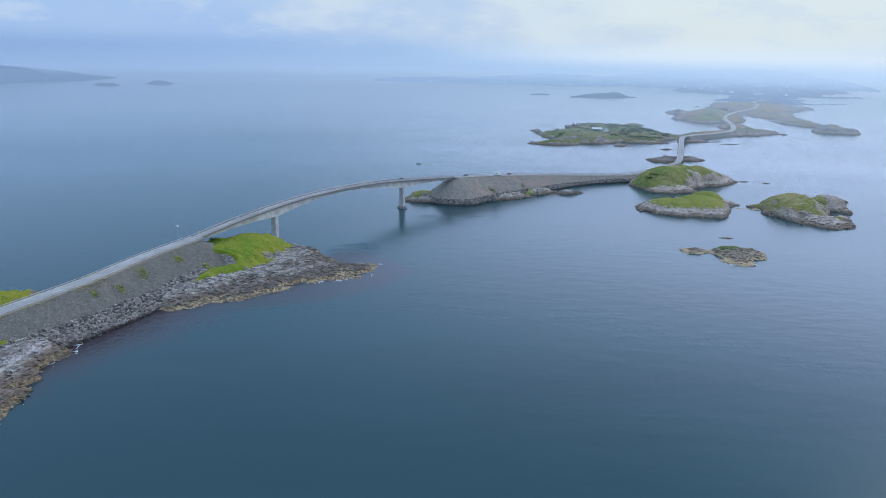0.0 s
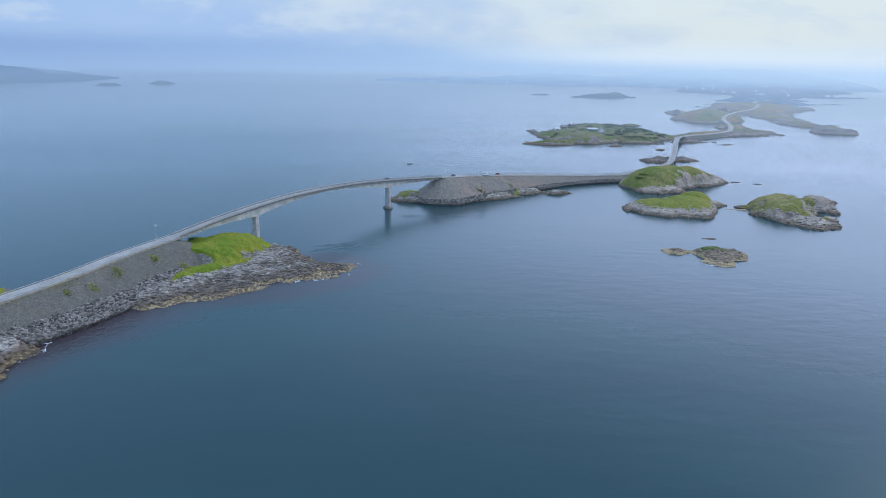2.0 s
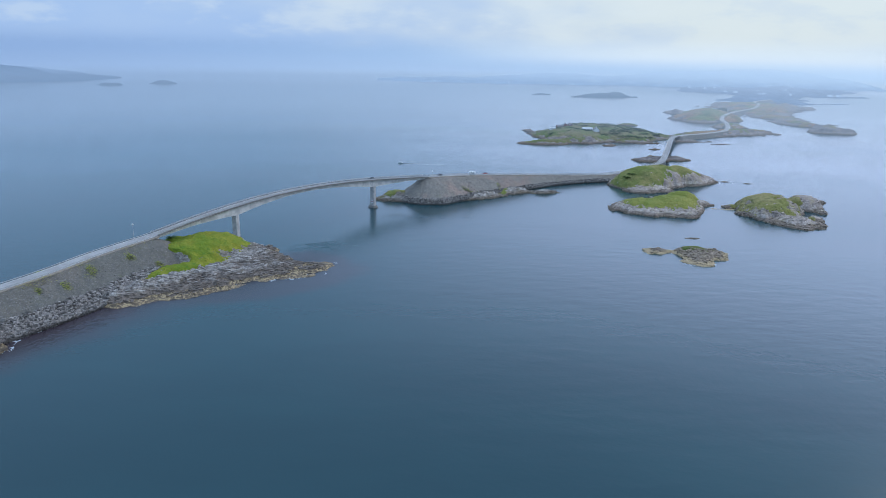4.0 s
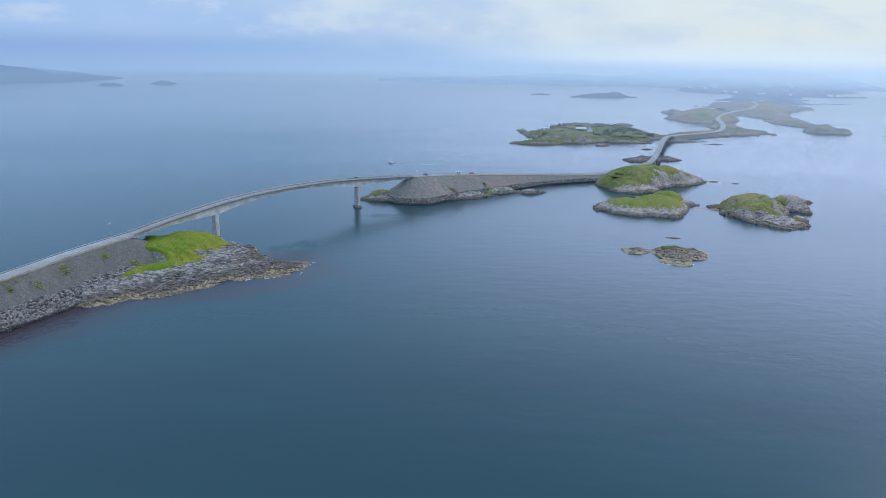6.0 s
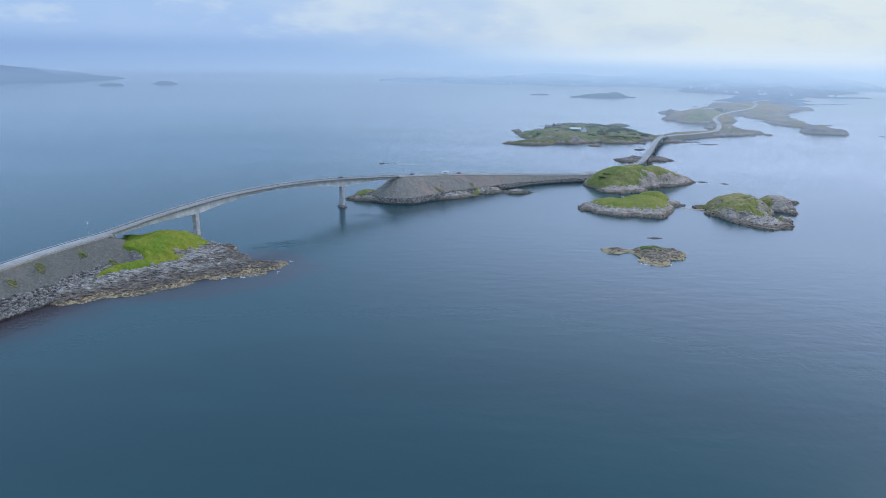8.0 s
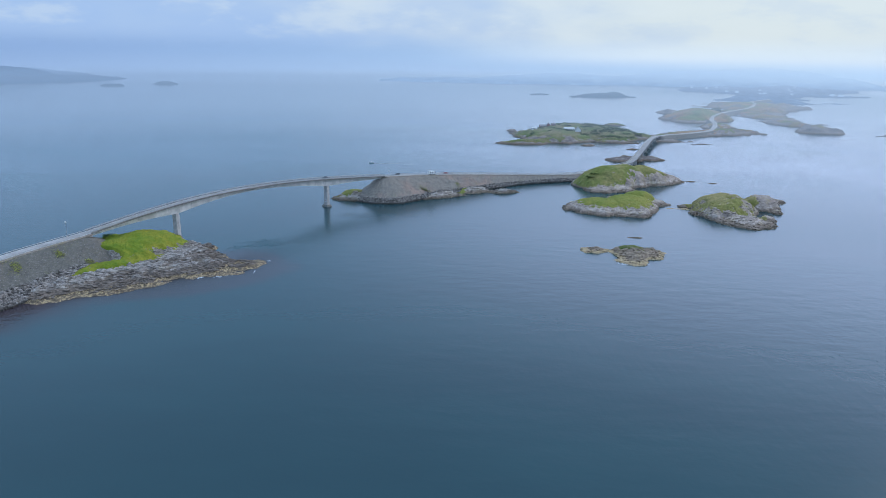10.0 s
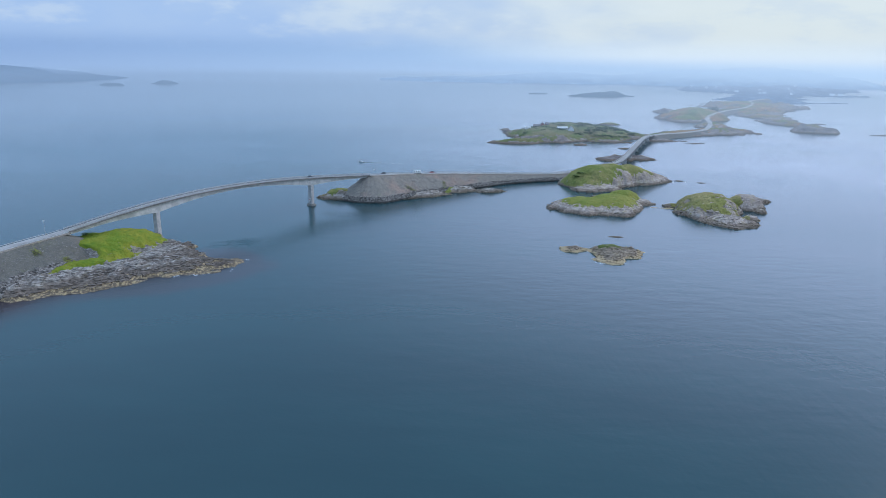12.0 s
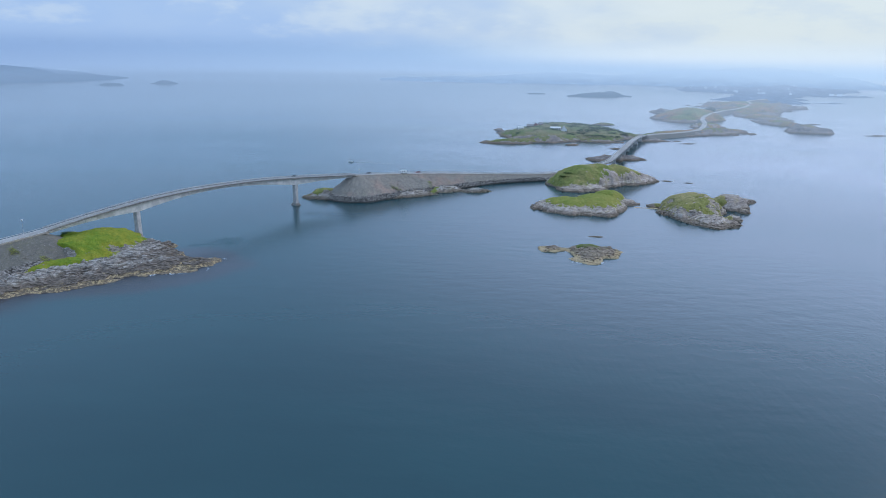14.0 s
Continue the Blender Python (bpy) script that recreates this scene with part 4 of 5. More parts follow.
# ---------------- the bridges ----------------
def bridge(line, piers, label, depth_mid, depth_pier, half, group, foot=None, col=(1.9, 3.6)):
    root = new("bridge")
    tagged(root, label, "bridge", group, "")
    n = len(line)
    s = np.concatenate([[0], np.cumsum(np.linalg.norm(np.diff(line[:, :2], axis=0), axis=1))])
    length = s[-1]
    at = [float(s[int(np.argmin(np.hypot(line[:, 0] - p[0], line[:, 1] - p[1])))]) for p in piers]

    def depth(share):
        d = share * length
        stops = [0.0, *at, length]
        for a, b in zip(stops[:-1], stops[1:]):
            if a <= d <= b + 1e-6:
                u = (d - a) / (b - a)
                if a == 0.0:
                    w = u
                elif b == length:
                    w = 1 - u
                else:
                    w = abs(2 * u - 1)
                return depth_mid + (depth_pier - depth_mid) * w ** 1.8
        return depth_mid

    sweep("deck_slab", line, [(-half, 0.02), (half, 0.02), (half, -0.32), (half - 1.0, -0.5), (-half + 1.0, -0.5), (-half, -0.32)], M_CONC, root)
    sweep("box_girder", line, lambda q: [(-half + 1.3, -0.49), (half - 1.3, -0.49), (half - 1.4, -depth(q)), (-half + 1.4, -depth(q))], M_CONC, root,
          "pale haunched concrete girder")
    for sgn in (-1, 1):
        o = sgn * (half - 0.02)
        sweep("edge_beam", line, [(o - 0.2, 0.32), (o + 0.2, 0.32), (o + 0.2, -0.5), (o - 0.2, -0.5)], M_EDGE, root)
    sweep("carriageway", line, [(-2.8, 0.06), (2.8, 0.06), (2.8, 0.022), (-2.8, 0.022)], M_ASPHALT, root, "pale grey asphalt carriageway")
    for off in (-2.55, 2.55):
        sweep("edge_line", line, [(off - 0.1, 0.072), (off + 0.1, 0.072), (off + 0.1, 0.064), (off - 0.1, 0.064)], M_LINE, root, "white edge line")
    r = rights(line)
    for k, (px, py) in enumerate(piers):
        i = int(np.argmin(np.hypot(line[:, 0] - px, line[:, 1] - py)))
        top = line[i, 2] - depth_pier + 0.05
        low = min(ground_z(line[i, 0], line[i, 1]) - 1.5, 0) if not foot else -1.5
        ang = math.degrees(math.atan2(r[i, 1], r[i, 0]))
        m = pose(line[i, 0], line[i, 1], 0, 0, 0, ang)
        shaft = part("pier", box_bm(col[1], col[0], top - low, (0, 0, (top + low) / 2), 0.12), M_PIER, root, "rectangular grey concrete pier")
        shaft.matrix_world = m
        if foot and foot[k]:
            f = box_bm(col[1] + 2.6, col[0] + 2.4, 2.4, (0, 0, 0.1), 0.5)
            box_bm(col[1] + 1.2, col[0] + 1.2, 0.5, (0, 0, 1.5), 0.1, f)
            ob = part("pier_footing", f, M_WETCONC, root, "concrete pier footing in the water")
            ob.matrix_world = m
    for i in (0, n - 1):
        ang = math.degrees(math.atan2(r[i, 1], r[i, 0]))
        d = 1 if i == 0 else -1
        base = line[i, 2] - 9.0
        bm = box_bm(half * 2 - 1.2, 2.0, 9.0 - 0.52, (0, -0.2 * d, 9.0 / 2 - 0.26), 0.08)
        for sx in (-1, 1):
            box_bm(0.4, 5.0, 5.0, (sx * (half - 0.45), -2.6 * d, 5.9), 0.05, bm)
        ob = part("abutment", bm, M_CONC, root, "concrete abutment with wing walls")
        ob.matrix_world = pose(line[i, 0], line[i, 1], base, 0, 0, ang)
    return root


bridge(LINE_BR, [(-101.6, 397.8), (-27.6, 508)], "long curved concrete girder bridge between two causeways", 2.1, 5.8, 3.2, "road bridges", (False, True), (2.5, 4.2))
railing(LINE_BR, "bridge_railing", "slim steel railing on the edge of the bridge deck", 1.25, (0.75, 1.15), 1, 3.17, "bridge railings")
bridge(LINE_BR2, [(272, 740), (287, 779), (301, 817), (315, 855), (329, 894), (344, 932), (360, 968)], "low concrete bridge on several piers", 1.4, 1.8, 3.3, "road bridges", (True,) * 7, (1.2, 4.4))
railing(LINE_BR2, "bridge_railing", "slim steel railing on the far bridge", 1.2, (0.75, 1.1), 2, 3.27, "bridge railings")


# ---------------- loose rock ----------------
def stone(rng, size):
    """A rough block: a cube pulled about at its corners and cut once."""
    v = np.array([(x, y, z) for x in (-1, 1) for y in (-1, 1) for z in (-1, 1)], float)
    v = v * rng.uniform(0.55, 1.0, (8, 3))
    v *= np.array([rng.uniform(0.7, 1.25), rng.uniform(0.7, 1.1), rng.uniform(0.6, 0.95)]) * size / 2
    a, b = rng.uniform(0, 2 * math.pi), rng.uniform(-0.5, 0.5)
    ca, sa, cb, sb = math.cos(a), math.sin(a), math.cos(b), math.sin(b)
    rot = np.array([[ca, -sa * cb, sa * sb], [sa, ca * cb, -ca * sb], [0, sb, cb]])
    return v @ rot.T


STONE_FACES = np.array([(0, 1, 3, 2), (4, 6, 7, 5), (0, 4, 5, 1), (2, 3, 7, 6), (0, 2, 6, 4), (1, 5, 7, 3)])


def riprap(line, side, label, seed, count, slope=1.55, half=4.4, z_lo=-0.4, z_hi=3.6, size=(0.7, 1.9), s0=0.0, s1=1.0):
    """Dumped blocks along the foot of a causeway."""
    rng = np.random.default_rng(seed)
    r = rights(line)
    verts, faces = [], []
    for k in range(count):
        u = rng.uniform(s0, s1) * (len(line) - 1)
        i = min(int(u), len(line) - 2)
        p = line[i] + (line[i + 1] - line[i]) * (u - i)
        z = z_lo + (z_hi - z_lo) * rng.beta(1.2, 1.5)
        off = (half + (p[2] - 0.22 - z) * slope) * side
        x, y = p[0] + r[i, 0] * off, p[1] + r[i, 1] * off
        g = ground_z(x, y)
        if g < -1.2 or g > z + 2.2:
            continue
        sz = rng.uniform(*size) * (1.15 if z < 1.5 else 0.9)
        verts.append(stone(rng, sz) + np.array([x, y, g + sz * 0.28]))
        faces.append(STONE_FACES + 8 * (len(verts) - 1))
    ob = obj("riprap", np.concatenate(verts), np.concatenate(faces), M_BOULDER, smooth=False)
    return tagged(ob, label, "boulders", kind="stuff")


riprap(LINE_A, 1, "grey dumped boulders along the foot of the causeway", 5, 12000, s0=0.38, s1=0.95, slope=1.38, z_hi=6.2, size=(0.6, 1.7))
riprap(LINE_A, 1, "scattered stones on the gravel slope", 6, 900, z_lo=3.5, z_hi=14, size=(0.25, 0.6), s0=0.4, s1=1.0, slope=1.38)
riprap(LINE_B, 1, "grey dumped boulders below the second causeway", 7, 6500, s0=0.0, s1=0.8, z_hi=3.0, size=(0.6, 1.6), slope=1.28)
riprap(LINE_B, 1, "scattered stones on the rust-grey gravel slope", 9, 700, z_lo=3.5, z_hi=17, size=(0.3, 0.65), s0=0.0, s1=0.8, slope=1.28)


def slabs(which, label, seed, count, size, z_lo=0.2, z_hi=9.0, strike=35, area=None, mat=None, clear=None):
    """Broken slabs and blocks lying along the grain of the bare rock of one piece of land."""
    rng = np.random.default_rng(seed)
    x0, y0, step, z, turf = LANDS[which]
    ok = (z > z_lo) & (z < z_hi)
    if turf is not None:
        ok &= turf < 0.05
    iy, ix = np.nonzero(ok)
    verts, faces = [], []
    for k in rng.integers(0, len(ix), count):
        x, y, g = x0 + ix[k] * step + rng.uniform(-step, step), y0 + iy[k] * step + rng.uniform(-step, step), z[iy[k], ix[k]]
        if area and not (area[0] < x < area[1] and area[2] < y < area[3]):
            continue
        if clear and math.hypot((x - clear[0]) / clear[2], (y - clear[1]) / clear[3]) < 1:
            continue
        sz = size[0] + (size[1] - size[0]) * rng.uniform() ** 2.2
        v = np.array([(a, b, c) for a in (-1, 1) for b in (-1, 1) for c in (-1, 1)], float) * rng.uniform(0.6, 1.0, (8, 3))
        v *= np.array([rng.uniform(0.9, 1.8), rng.uniform(0.5, 0.9), rng.uniform(0.35, 0.65)]) * sz / 2
        a, b = radians(strike) + rng.normal(0, 0.35), rng.normal(0.15, 0.25)
        ca, sa, cb, sb = math.cos(a), math.sin(a), math.cos(b), math.sin(b)
        rot = np.array([[ca, -sa * cb, sa * sb], [sa, ca * cb, -ca * sb], [0, sb, cb]])
        verts.append(v @ rot.T + np.array([x, y, g + sz * 0.05]))
        faces.append(STONE_FACES + 8 * (len(verts) - 1))
    ob = obj("loose_rocks", np.concatenate(verts), np.concatenate(faces), mat or M_ROCK, smooth=False)
    return tagged(ob, label, "rocks", kind="stuff")


def boulders(which, label, seed, count, size, z_lo, z_hi, area):
    """Dumped blocks on part of a gravel slope."""
    rng = np.random.default_rng(seed)
    x0, y0, step, z, _ = LANDS[which]
    iy, ix = np.nonzero((z > z_lo) & (z < z_hi))
    verts, faces = [], []
    for k in rng.integers(0, len(ix), count):
        x, y = x0 + ix[k] * step + rng.uniform(-step, step), y0 + iy[k] * step + rng.uniform(-step, step)
        if area[0] < x < area[1] and area[2] < y < area[3]:
            sz = rng.uniform(*size)
            verts.append(stone(rng, sz) + np.array([x, y, z[iy[k], ix[k]] + sz * 0.12]))
            faces.append(STONE_FACES + 8 * (len(verts) - 1))
    return tagged(obj("riprap", np.concatenate(verts), np.concatenate(faces), M_BOULDER, smooth=False), label, "boulders", kind="stuff")


boulders(1, "grey dumped boulders round the end of the causeway", 801, 26000, (0.6, 1.6), -0.5, 3.8, (-30, 42, 505, 560))
# the lands come in the order in which they were built: three causeways first
slabs(3, "broken grey slabs on the headland", 701, 4600, (0.4, 1.9), z_lo=1.0, strike=30, clear=(-129, 342, 20, 10))
slabs(4, "broken pale slabs on the near shore", 702, 2200, (0.4, 2.0), strike=65, mat=M_NEAR)
slabs(5, "broken slabs on the rock shelf", 703, 3200, (0.4, 1.7), strike=20, mat=M_SHELF)
slabs(6, "broken slabs round the steep islet", 704, 600, (0.4, 1.7), strike=18, mat=M_ISLET)
slabs(7, "broken slabs round the flat islet", 705, 600, (0.4, 1.6), strike=10, mat=M_ISLET)
slabs(8, "broken slabs on the rugged islet", 706, 800, (0.5, 2.2), strike=-25, mat=M_ISLET)
slabs(9, "weedy blocks on the skerry", 707, 800, (0.4, 1.5), z_lo=0.0, strike=-15, mat=M_SKERRY)


# ---------------- far land, haze painted in as glow ---
M_FAR = haze_glow_material("haze_glow_far_land", (0.15, 0.28, 0.49, 1), (0.45, 0.63, 0.83, 1), 2, 84, 0.008)
M_FAR_LEFT = haze_glow_material("haze_glow_left_land", (0.012, 0.07, 0.16, 1), (0.03, 0.10, 0.205, 1), 2, 55, 0.005)
M_FAR_ISLET = haze_glow_material("haze_glow_islet", (0.015, 0.06, 0.12, 1), (0.04, 0.095, 0.16, 1), 1, 14, 0.03)
M_FAR_MID = haze_glow_material("haze_glow_mid_land", (0.06, 0.125, 0.255, 1), (0.20, 0.30, 0.48, 1), 1, 22, 0.02)

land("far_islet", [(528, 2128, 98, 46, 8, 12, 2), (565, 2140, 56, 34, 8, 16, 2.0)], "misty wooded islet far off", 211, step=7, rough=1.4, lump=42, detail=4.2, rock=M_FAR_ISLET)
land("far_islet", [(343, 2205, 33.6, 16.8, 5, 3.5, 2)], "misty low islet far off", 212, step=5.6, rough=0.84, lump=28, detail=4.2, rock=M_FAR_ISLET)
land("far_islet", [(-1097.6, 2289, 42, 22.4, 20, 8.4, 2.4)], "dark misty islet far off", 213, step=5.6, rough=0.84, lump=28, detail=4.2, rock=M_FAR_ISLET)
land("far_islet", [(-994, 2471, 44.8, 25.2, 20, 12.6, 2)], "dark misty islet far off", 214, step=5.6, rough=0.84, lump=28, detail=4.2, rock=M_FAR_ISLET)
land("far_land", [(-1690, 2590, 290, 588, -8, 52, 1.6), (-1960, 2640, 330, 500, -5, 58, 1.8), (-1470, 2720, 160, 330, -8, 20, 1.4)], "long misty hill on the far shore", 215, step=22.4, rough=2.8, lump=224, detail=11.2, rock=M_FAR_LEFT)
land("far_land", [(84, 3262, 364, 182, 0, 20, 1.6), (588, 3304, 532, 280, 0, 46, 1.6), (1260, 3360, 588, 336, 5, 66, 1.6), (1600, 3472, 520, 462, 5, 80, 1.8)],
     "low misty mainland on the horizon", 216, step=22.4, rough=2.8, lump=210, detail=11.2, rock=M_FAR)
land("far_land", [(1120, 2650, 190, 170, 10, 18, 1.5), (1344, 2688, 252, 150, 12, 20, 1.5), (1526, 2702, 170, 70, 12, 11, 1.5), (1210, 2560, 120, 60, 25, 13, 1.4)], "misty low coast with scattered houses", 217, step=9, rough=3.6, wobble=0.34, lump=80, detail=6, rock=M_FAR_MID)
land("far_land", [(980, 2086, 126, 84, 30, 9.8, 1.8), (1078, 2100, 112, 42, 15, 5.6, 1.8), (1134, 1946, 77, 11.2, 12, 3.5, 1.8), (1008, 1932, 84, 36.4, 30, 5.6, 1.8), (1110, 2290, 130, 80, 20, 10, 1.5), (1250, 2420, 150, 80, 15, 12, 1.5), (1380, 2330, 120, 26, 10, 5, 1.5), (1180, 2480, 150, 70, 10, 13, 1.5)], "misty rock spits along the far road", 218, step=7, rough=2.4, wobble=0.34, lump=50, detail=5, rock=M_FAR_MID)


# ---------------- glowing sheets that imitate haze ----
def haze_veil_material(thick, rise, top, far):
    """Haze imitated by a see-through glow: clear at the water, thicker upwards, thinning out again at its top; tinted
    brighter on the side of the sun.
    """
    m = bpy.data.materials.new("haze_sheet")
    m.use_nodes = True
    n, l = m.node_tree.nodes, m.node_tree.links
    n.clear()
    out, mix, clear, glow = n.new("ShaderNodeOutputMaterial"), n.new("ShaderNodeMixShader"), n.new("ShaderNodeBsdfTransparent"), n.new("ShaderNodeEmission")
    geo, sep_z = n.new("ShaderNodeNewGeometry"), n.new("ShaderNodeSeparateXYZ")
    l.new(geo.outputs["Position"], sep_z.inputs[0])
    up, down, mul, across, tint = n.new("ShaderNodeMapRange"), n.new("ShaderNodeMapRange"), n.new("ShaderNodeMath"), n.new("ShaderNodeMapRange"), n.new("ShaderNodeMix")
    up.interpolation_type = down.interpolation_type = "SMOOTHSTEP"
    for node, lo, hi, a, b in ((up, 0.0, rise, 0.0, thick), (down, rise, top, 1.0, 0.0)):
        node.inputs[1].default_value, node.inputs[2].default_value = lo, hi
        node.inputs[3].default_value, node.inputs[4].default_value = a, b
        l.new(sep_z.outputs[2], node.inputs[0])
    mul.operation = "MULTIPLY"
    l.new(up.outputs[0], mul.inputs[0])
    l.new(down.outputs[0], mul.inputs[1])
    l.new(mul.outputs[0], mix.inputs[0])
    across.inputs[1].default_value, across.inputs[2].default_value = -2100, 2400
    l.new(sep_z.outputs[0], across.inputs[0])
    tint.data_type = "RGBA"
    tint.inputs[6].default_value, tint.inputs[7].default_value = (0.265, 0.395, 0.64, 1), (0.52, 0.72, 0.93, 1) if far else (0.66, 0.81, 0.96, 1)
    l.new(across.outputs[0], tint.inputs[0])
    # sunlit cloud white is painted into the glow towards the top, on the side of the sun
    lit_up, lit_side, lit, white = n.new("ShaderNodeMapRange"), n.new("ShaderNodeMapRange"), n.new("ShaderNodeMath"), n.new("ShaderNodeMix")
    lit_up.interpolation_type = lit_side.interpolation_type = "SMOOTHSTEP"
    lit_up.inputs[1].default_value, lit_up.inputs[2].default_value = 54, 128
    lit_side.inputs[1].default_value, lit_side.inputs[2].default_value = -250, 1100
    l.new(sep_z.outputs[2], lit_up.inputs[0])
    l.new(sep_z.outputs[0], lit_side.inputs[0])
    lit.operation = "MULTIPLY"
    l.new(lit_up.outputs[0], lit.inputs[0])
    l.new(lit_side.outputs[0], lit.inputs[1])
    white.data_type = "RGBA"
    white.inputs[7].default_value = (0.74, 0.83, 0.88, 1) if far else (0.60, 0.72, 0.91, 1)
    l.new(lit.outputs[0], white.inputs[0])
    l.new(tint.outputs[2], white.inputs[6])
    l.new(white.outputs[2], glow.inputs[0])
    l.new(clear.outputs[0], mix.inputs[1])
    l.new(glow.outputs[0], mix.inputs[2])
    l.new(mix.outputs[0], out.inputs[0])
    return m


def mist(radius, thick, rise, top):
    """A long curved glowing sheet across the water, added to imitate haze behind and between the islands."""
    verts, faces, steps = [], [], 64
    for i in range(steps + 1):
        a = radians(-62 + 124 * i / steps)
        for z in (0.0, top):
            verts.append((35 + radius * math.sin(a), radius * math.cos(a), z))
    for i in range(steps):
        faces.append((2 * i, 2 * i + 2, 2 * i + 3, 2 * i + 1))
    ob = obj("haze_veil", verts, faces, haze_veil_material(thick, rise, top, radius > 2800))
    tagged(ob, "pale blue glowing sheet added to imitate sea haze", "mist", kind="structure")


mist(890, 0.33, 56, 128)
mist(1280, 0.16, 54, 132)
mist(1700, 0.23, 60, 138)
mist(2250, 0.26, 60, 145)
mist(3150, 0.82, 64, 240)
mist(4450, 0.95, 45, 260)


# ---------------- masts, vehicles, boat ----------------
def road_pose(x, y, lane=0.0, lift=0.0, back=False):
    """The pose on the road nearest to a place: y forward along it, lane metres to its right."""
    i = int(np.argmin(np.hypot(FULL[:, 0] - x, FULL[:, 1] - y)))
    r = rights(FULL)[i]
    ang = math.degrees(math.atan2(r[1], r[0])) + (180 if back else 0)
    rise = (FULL[min(i + 2, len(FULL) - 1), 2] - FULL[i - 2, 2]) / max(1e-6, float(np.linalg.norm(FULL[min(i + 2, len(FULL) - 1), :2] - FULL[i - 2, :2])))
    tilt = math.degrees(math.atan(rise)) * (-1 if back else 1)
    return pose(FULL[i, 0] + r[0] * lane, FULL[i, 1] + r[1] * lane, FULL[i, 2] + lift, tilt, 0, ang)


def mast(x, y, z, height):
    root = new("road_mast")
    root.location = (x, y, z)
    part("base_plate", box_bm(0.5, 0.5, 0.3, (0, 0, 0.1), 0.04), M_CONC, root)
    part("pole", tube_bm(0.09, height, (0, 0, 0), 0.05), M_STEEL, root, "slim galvanised pole")
    head = box_bm(1.0, 0.8, 0.9, (0, 0, height + 0.4), 0.2)
    part("lamp_head", head, M_WHITE, root, "white lamp housing")
    part("bracket", box_bm(0.9, 0.08, 0.1, (0, 0, height - 0.25), 0.02), M_STEEL, root)
    return tagged(root, "slim steel mast with a white head beside the road", "mast", "masts at the bridge ends")


for mx, my, side, mh in ((-137.0, 346.0, -4.45, 7.6), (14.0, 547.0, 4.45, 4.8)):
    mm = road_pose(mx, my, side, -0.25)
    mast(mm.translation.x, mm.translation.y, mm.translation.z, mh)


def wheel(root, x, y, r=0.33, w=0.22):
    bm = bmesh.new()
    bmesh.ops.create_cone(bm, cap_ends=True, segments=16, radius1=r, radius2=r, depth=w, matrix=Matrix.Translation((x, y, r)) @ Matrix.Rotation(math.pi / 2, 4, "Y"))
    tyre = part("wheel", bm, M_TYRE, root)
    bm = bmesh.new()
    bmesh.ops.create_cone(bm, cap_ends=True, segments=12, radius1=r * 0.6, radius2=r * 0.5, depth=w + 0.04, matrix=Matrix.Translation((x, y, r)) @ Matrix.Rotation(math.pi / 2, 4, "Y"))
    part("rim", bm, M_STEEL, tyre)


def hull(profile, half, bevel=0.06):
    """A body from its side outline (y along, z up), drawn in slightly at the top."""
    bm = bmesh.new()
    rows = []
    top = max(p[1] for p in profile)
    for sx in (-1, 1):
        rows.append([bm.verts.new((sx * (half - (0.16 * half if z > top * 0.72 else 0.0)), y, z)) for y, z in profile])
    n = len(profile)
    for k in range(n):
        bm.faces.new((rows[0][k], rows[0][(k + 1) % n], rows[1][(k + 1) % n], rows[1][k]))
    bm.faces.new(rows[0][::-1])
    bm.faces.new(rows[1])
    bmesh.ops.recalc_face_normals(bm, faces=bm.faces)
    bmesh.ops.bevel(bm, geom=list(bm.edges), offset=bevel, segments=2, affect="EDGES")
    return bm


def car(paint, label, m):
    root = new("car")
    part("body", hull([(-2.15, 0.3), (2.15, 0.3), (2.2, 0.62), (2.05, 0.82), (1.0, 0.95), (-1.9, 0.98), (-2.2, 0.85), (-2.22, 0.5)], 0.9), paint, root)
    part("cabin", hull([(1.0, 0.93), (0.35, 1.42), (-1.25, 1.45), (-1.95, 0.96)], 0.78, bevel=0.05), M_GLASS, root, "dark glazed cabin")
    part("roof", box_bm(1.28, 1.5, 0.06, (0, -0.45, 1.455), 0.02), paint, root)
    for x in (-0.8, 0.8):
        for y in (-1.35, 1.35):
            wheel(root, x, y)
    for x in (-0.62, 0.62):
        part("headlight", box_bm(0.32, 0.08, 0.14, (x, 2.15, 0.7), 0.03), M_WHITE, root)
        part("tail_light", box_bm(0.26, 0.06, 0.18, (x, -2.2, 0.78), 0.02), M_REDCAR, root)
    part("number_plate", box_bm(0.5, 0.03, 0.11, (0, 2.22, 0.45)), M_WHITE, root)
    root.matrix_world = m
    return tagged(root, label, "car", "cars on the road")


car(M_BLACKCAR, "black estate car driving on the bridge deck", road_pose(-31, 511, -1.4, 0.06, True))
car(M_GREYCAR, "dark grey car driving on the causeway road", road_pose(25, 556, -1.7, 0.0, True))
car(M_REDCAR, "dark red car driving on the causeway road", road_pose(64, 588, -1.7, 0.0, True))


